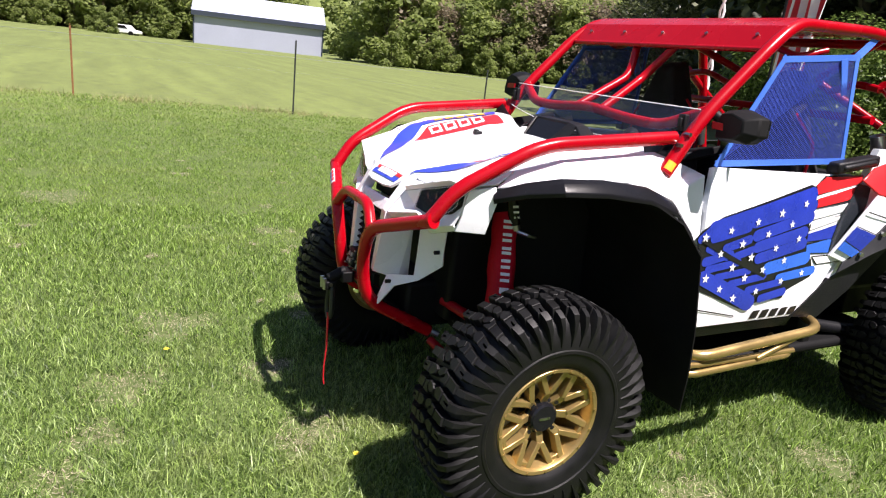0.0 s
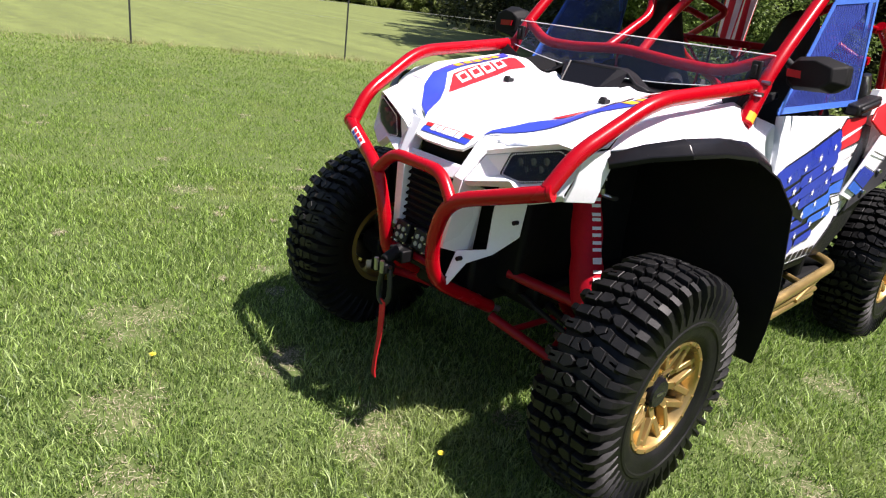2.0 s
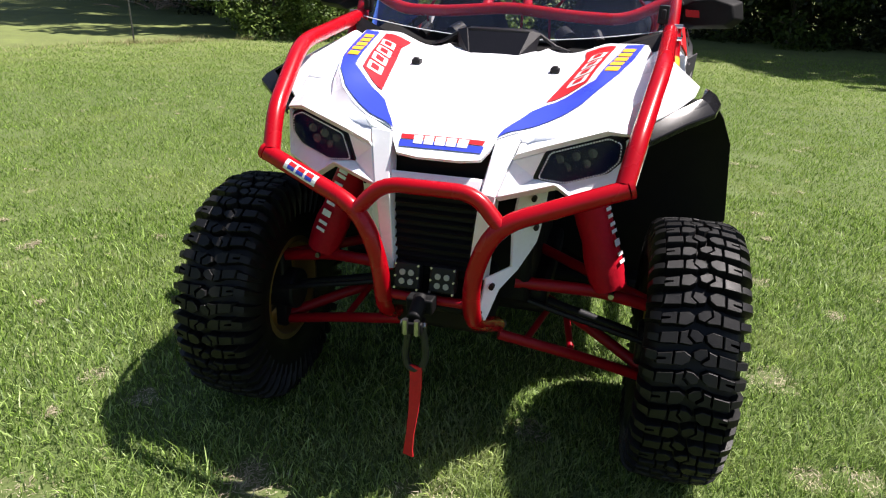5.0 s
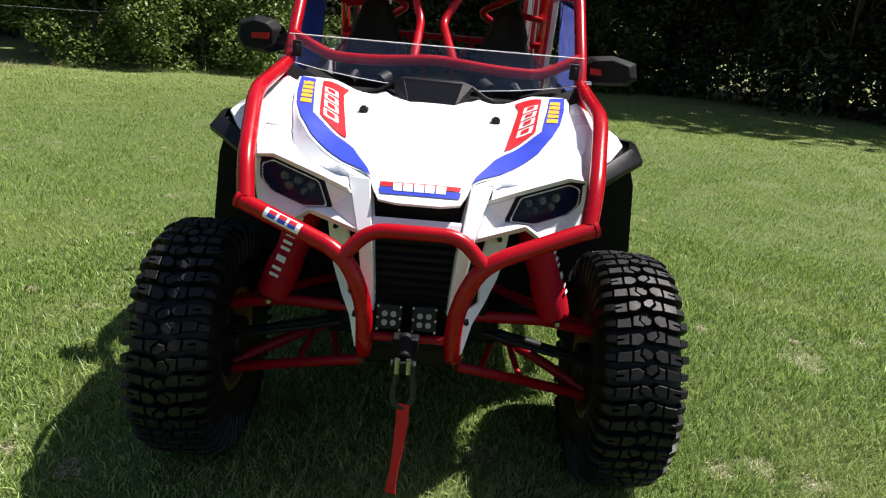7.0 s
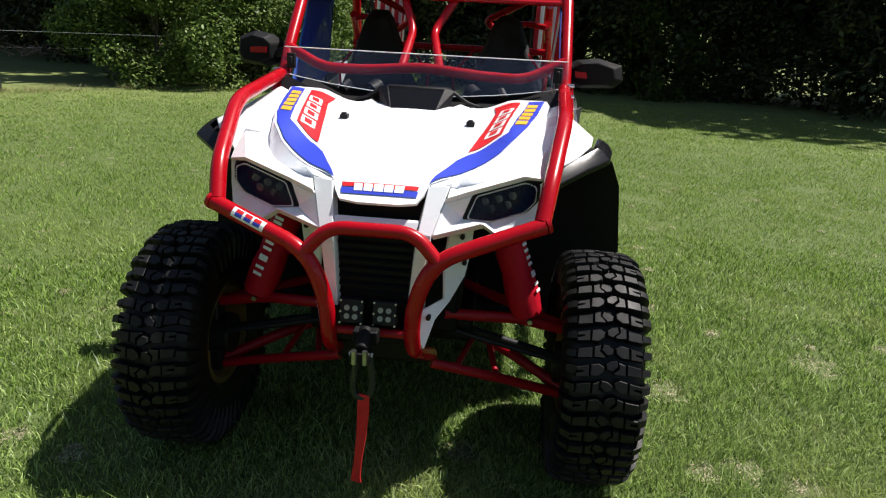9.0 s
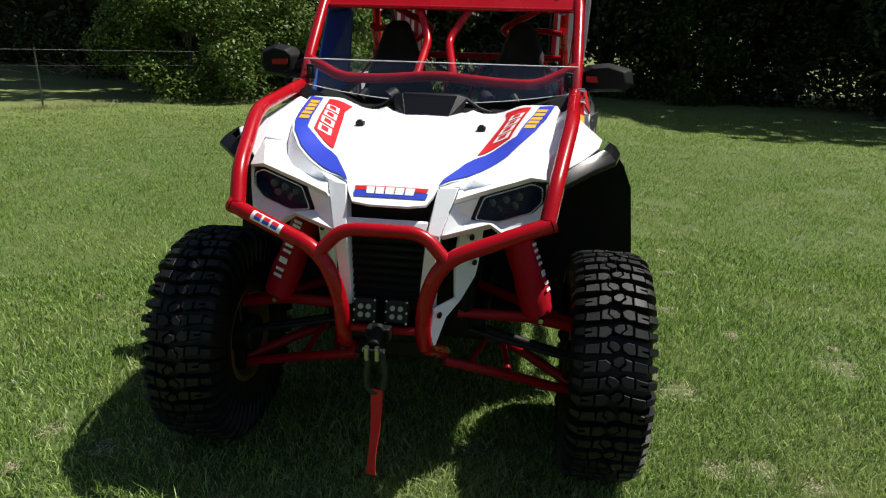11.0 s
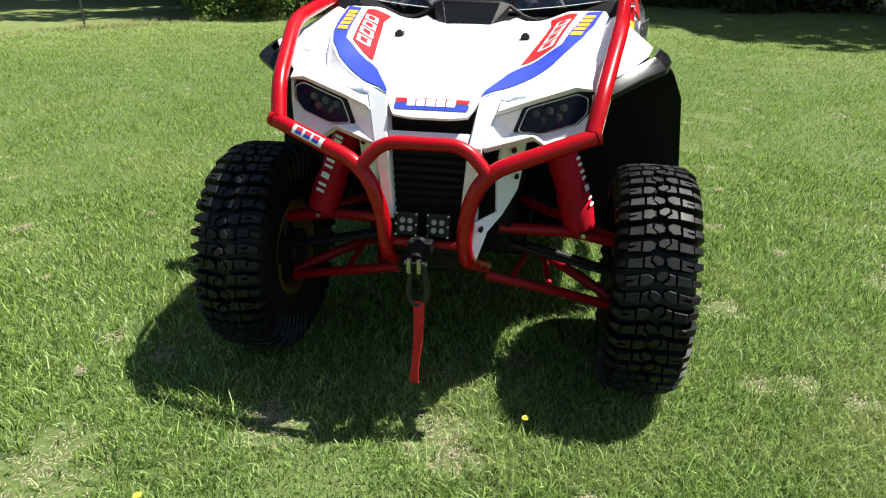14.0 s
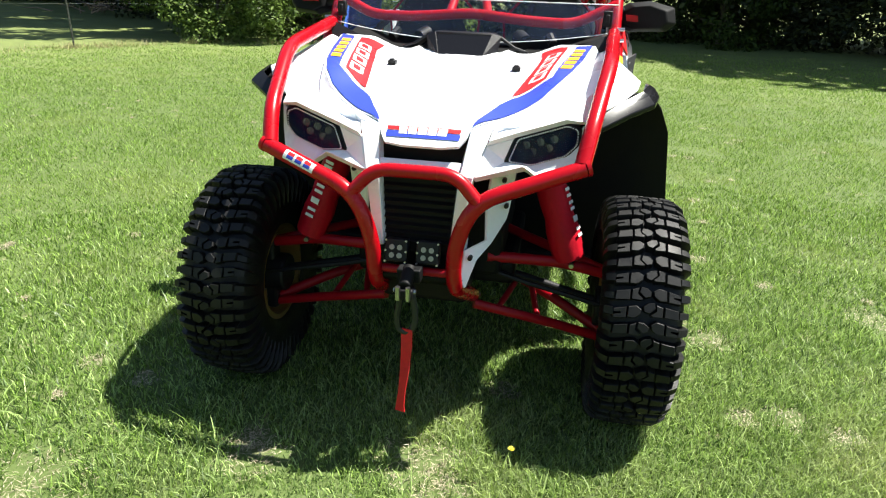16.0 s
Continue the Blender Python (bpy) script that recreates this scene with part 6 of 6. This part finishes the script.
def lawn(name, label, count, seed, turn=(-112, 53), reach=(0.75, 20.0), broad=1.0):
    """Blades round the place where the buggy's front is seen from: dense and fine close by, sparser and broader farther off."""
    rng = np.random.default_rng(seed)
    k = 0.50
    r = (reach[0] ** k + (reach[1] ** k - reach[0] ** k) * rng.random(count)) ** (1 / k)
    az = np.radians(turn[0] + (turn[1] - turn[0]) * rng.random(count))
    x, y = 1.2 + r * np.sin(az), -1.8 + r * np.cos(az)
    patch = np.sin(x * 2.1 + 1.3 * np.sin(y * 1.7)) * np.sin(y * 2.6 + 1.1 * np.sin(x * 2.3 + 1)) + 0.6 * np.sin(x * 5.3 + y * 3.1) * np.sin(y * 6.1 - x * 2.0)
    ok = rng.random(count) < np.clip(1.0 - (patch - 0.85) * 1.2, 0.72, 1.0)
    ok &= rng.random(count) < np.clip((reach[1] - r) / (0.35 * reach[1]), 0, 1)
    # the tended lawn ends at the fence
    ok &= x > np.interp(y, (-14.0, -6.2, 2.5, 10.4, 13.0), (-15.4, -13.9, -12.2, -9.9, -7.6)) - 0.25 - 0.4 * rng.random(count)
    # small worn spots where the thatch shows
    for sx, sy, sr in WORN:
        near = np.flatnonzero((np.abs(x - sx) < 1.6 * sr) & (np.abs(y - sy) < 1.6 * sr))
        dx, dy = x[near] - sx, y[near] - sy
        turn = np.arctan2(dy, dx)
        edge = sr * (1 + 0.35 * np.sin(3 * turn + 9 * sx) + 0.2 * np.sin(7 * turn))
        ok[near[(np.hypot(dx, dy) < edge) & (rng.random(len(near)) < 0.90 - 0.55 * (np.hypot(dx, dy) / (1.45 * sr)) ** 4)]] = False
    for tx in (0.742, -0.742):
        for ty in (-0.068, 2.30):
            ok &= ~((np.abs(x - tx) < 0.13) & (np.abs(y - ty) < 0.13))
    x, y, r, patch = x[ok], y[ok], r[ok], patch[ok]
    n = len(x)
    z = np.array([rise(a, b) for a, b in zip(x.tolist(), y.tolist())])
    tuft = 1 + 0.30 * np.sin(x * 3.7 + 2 * np.sin(y * 2.9)) * np.sin(y * 4.3 + 1.5 * np.sin(x * 3.1)) - 0.35 * np.clip(patch - 0.5, 0, 1)
    h = (0.015 + 0.031 * rng.random(n) ** 1.6) * tuft
    h[rng.random(n) < 0.03] *= 1.7
    w = broad * (0.0013 + 0.00036 * r) * (0.6 + 0.8 * rng.random(n))
    a = rng.random(n) * 2 * np.pi
    lean = h * (0.12 + 1.45 * rng.random(n) ** 1.2)
    b = rng.random(n) * 2 * np.pi
    ux, uy, lx, ly = np.cos(a) * w, np.sin(a) * w, np.cos(b) * lean, np.sin(b) * lean
    p = np.empty((n, 5, 3), np.float32)
    p[:, 0] = np.stack((x - ux, y - uy, z - 0.004), 1)
    p[:, 1] = np.stack((x + ux, y + uy, z - 0.004), 1)
    p[:, 2] = np.stack((x + ux * 0.8 + lx * 0.4, y + uy * 0.8 + ly * 0.4, z + h * 0.62), 1)
    p[:, 3] = np.stack((x - ux * 0.8 + lx * 0.4, y - uy * 0.8 + ly * 0.4, z + h * 0.62), 1)
    p[:, 4] = np.stack((x + lx, y + ly, z + h * 0.95), 1)
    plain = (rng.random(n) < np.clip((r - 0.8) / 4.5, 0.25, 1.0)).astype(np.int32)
    # close blades have a bend, the far ones are single slivers
    close = r < 5.0
    near, far_ones = p[close].reshape(-1, 3), p[~close][:, (0, 1, 4)].reshape(-1, 3)
    n1, n2 = len(near) // 5, len(far_ones) // 3
    base = (np.arange(n1) * 5)[:, None]
    loops = np.concatenate((np.concatenate((base + np.array([[0, 1, 2, 3]]), base + np.array([[3, 2, 4]])), 1).ravel(), n1 * 5 + np.arange(n2 * 3))).astype(np.int32)
    starts = np.concatenate(((np.arange(n1)[:, None] * 7 + np.array([[0, 4]])).ravel(), n1 * 7 + np.arange(n2) * 3)).astype(np.int32)
    me = bpy.data.meshes.new(name)
    me.vertices.add(n1 * 5 + n2 * 3)
    me.vertices.foreach_set("co", np.concatenate((near, far_ones)).ravel())
    me.loops.add(len(loops))
    me.loops.foreach_set("vertex_index", loops)
    me.polygons.add(len(starts))
    me.polygons.foreach_set("loop_start", starts)
    me.update(calc_edges=True)
    me.materials.append(BLADE)
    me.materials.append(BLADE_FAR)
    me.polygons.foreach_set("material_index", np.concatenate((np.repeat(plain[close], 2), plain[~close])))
    return tagged(new(name, me), label, "grass", kind="stuff")


lawn("grass", "short mown green lawn grass blades", 1100000, 1)
lawn("grass", "short mown green lawn grass blades", 150000, 2, (53, 248), (0.05, 9.0), 1.8)
lawn("grass", "short mown green lawn grass blades", 20000, 3, (-112, 53), (0.03, 0.76), 1.6)


def dry_strip(name, label, line, count, seed):
    """Longer dry blades left standing along the fence line, in uneven clumps."""
    rng = np.random.default_rng(seed)
    v = []
    for (x0, y0), (x1, y1) in zip(line, line[1:]):
        for q in range(14):
            u, c = rng.random(), rng.normal(size=2) * 0.12
            cx, cy, spread = x0 + (x1 - x0) * u + c[0], y0 + (y1 - y0) * u + c[1], rng.uniform(0.06, 0.30)
            n = int(count * rng.uniform(0.4, 1.6))
            px, py = cx + rng.normal(size=n) * spread, cy + rng.normal(size=n) * spread
            h = rng.uniform(0.04, 0.17, n)
            a, w = rng.random(n) * 6.283, rng.uniform(0.003, 0.006, n)
            bx, by = rng.normal(size=n) * h * 0.7, rng.normal(size=n) * h * 0.7
            z = rise(cx, cy)
            v.append(np.stack((np.stack((px - np.cos(a) * w, py - np.sin(a) * w, np.full(n, z - 0.01)), 1), np.stack((px + np.cos(a) * w, py + np.sin(a) * w, np.full(n, z - 0.01)), 1), np.stack((px + bx, py + by, z + h), 1)), 1))
    v = np.concatenate(v).reshape(-1, 3)
    ob = quads(name, v, np.arange(len(v)).reshape(-1, 3), STRAW, None)
    return tagged(ob, label, "grass", kind="stuff")


THATCH = leaf_mat("dead_straw", (0.12, 0.096, 0.060), (0.60, 0.53, 0.38), 0.1)
STRAW = leaf_mat("dry_grass_blades", (0.12, 0.14, 0.04), (0.50, 0.44, 0.24), 0.2)
dry_strip("dry_grass", "longer dry straw grass along the fence line", [p for p, m in POSTS] + [(-8.4, 12.4), (-5.5, 14.2)], 45, 6)

# straw litter lying in the worn spots
litter = []
for sx, sy, sr in WORN:
    n = int(110 + 17000 * sr * sr)
    a, rr = spot.random(n) * 6.283, sr * 1.2 * spot.random(n) ** 0.6
    px, py, b, ln = sx + np.cos(a) * rr, sy + np.sin(a) * rr, spot.random(n) * 6.283, spot.uniform(0.010, 0.032, n)
    z = rise(sx, sy) + spot.uniform(0.002, 0.016, n)
    dx, dy, w = np.cos(b) * ln, np.sin(b) * ln, 0.0012
    litter.append(np.stack((np.stack((px - dy / ln * w, py + dx / ln * w, z), 1), np.stack((px + dy / ln * w, py - dx / ln * w, z), 1), np.stack((px + dx, py + dy, z + spot.uniform(-0.003, 0.008, n)), 1)), 1))
litter = np.concatenate(litter).reshape(-1, 3)
tagged(quads("straw_litter", litter, np.arange(len(litter)).reshape(-1, 3), THATCH, None), "pale dead straw lying in worn lawn spots", "straw", kind="stuff")

PETAL = mat("dandelion_petals", (0.75, 0.60, 0.05), 0.6, var=0.1)


def dandelion(at, height):
    d = thing("dandelion", "small yellow dandelion in the lawn", "flower", "dandelions")
    part("stem", sweep(bmesh.new(), [(0, 0, -0.01), (0.004, 0, height * 0.6), (0.006, 0.003, height)], 0.0018, 5), BLADE, d)
    bm = bmesh.new()
    for ring, (rr, zz, nn) in enumerate(((0.014, 0.002, 16), (0.010, 0.005, 12), (0.005, 0.008, 8))):
        for k in range(nn):
            a = 2 * math.pi * (k + 0.5 * ring) / nn
            u, v = Vector((math.cos(a), math.sin(a), 0)), Vector((-math.sin(a), math.cos(a), 0))
            c = Vector((0.006, 0.003, height + zz))
            bm.faces.new([bm.verts.new(q) for q in (c, c + u * rr * 0.6 - v * 0.0025, c + u * rr + Vector((0, 0, 0.002)), c + u * rr * 0.6 + v * 0.0025)])
    part("petals", bm, PETAL, d, "yellow petals", 0)
    d.location = (*at, rise(*at))


for at, h in (((0.352, -0.545), 0.062), ((-0.705, -1.108), 0.060)):
    dandelion(at, h)


def leaf_on_tyre(at):
    leaf = thing("fallen_leaf", "small yellow leaf caught in the front tyre's tread", "leaf")
    bm = bmesh.new()
    rows = [[bm.verts.new((u * w, -0.002 - 0.006 * abs(u), v)) for u in (-1, 0, 1)] for v, w in ((-0.016, 0.002), (-0.008, 0.011), (0.002, 0.013), (0.011, 0.007), (0.017, 0.001))]
    for a, b in zip(rows, rows[1:]):
        for i in range(2):
            bm.faces.new((a[i], a[i + 1], b[i + 1], b[i]))
    bm.normal_update()
    bmesh.ops.solidify(bm, geom=bm.faces[:], thickness=0.0008)
    part("blade", bm, mat("yellowed_leaf", (0.62, 0.55, 0.10), 0.6, var=0.2, scale=60), leaf, "", 60)
    leaf.matrix_basis = pose(*at, 25, 70, 0)


leaf_on_tyre((0.767, -0.418, 0.199))
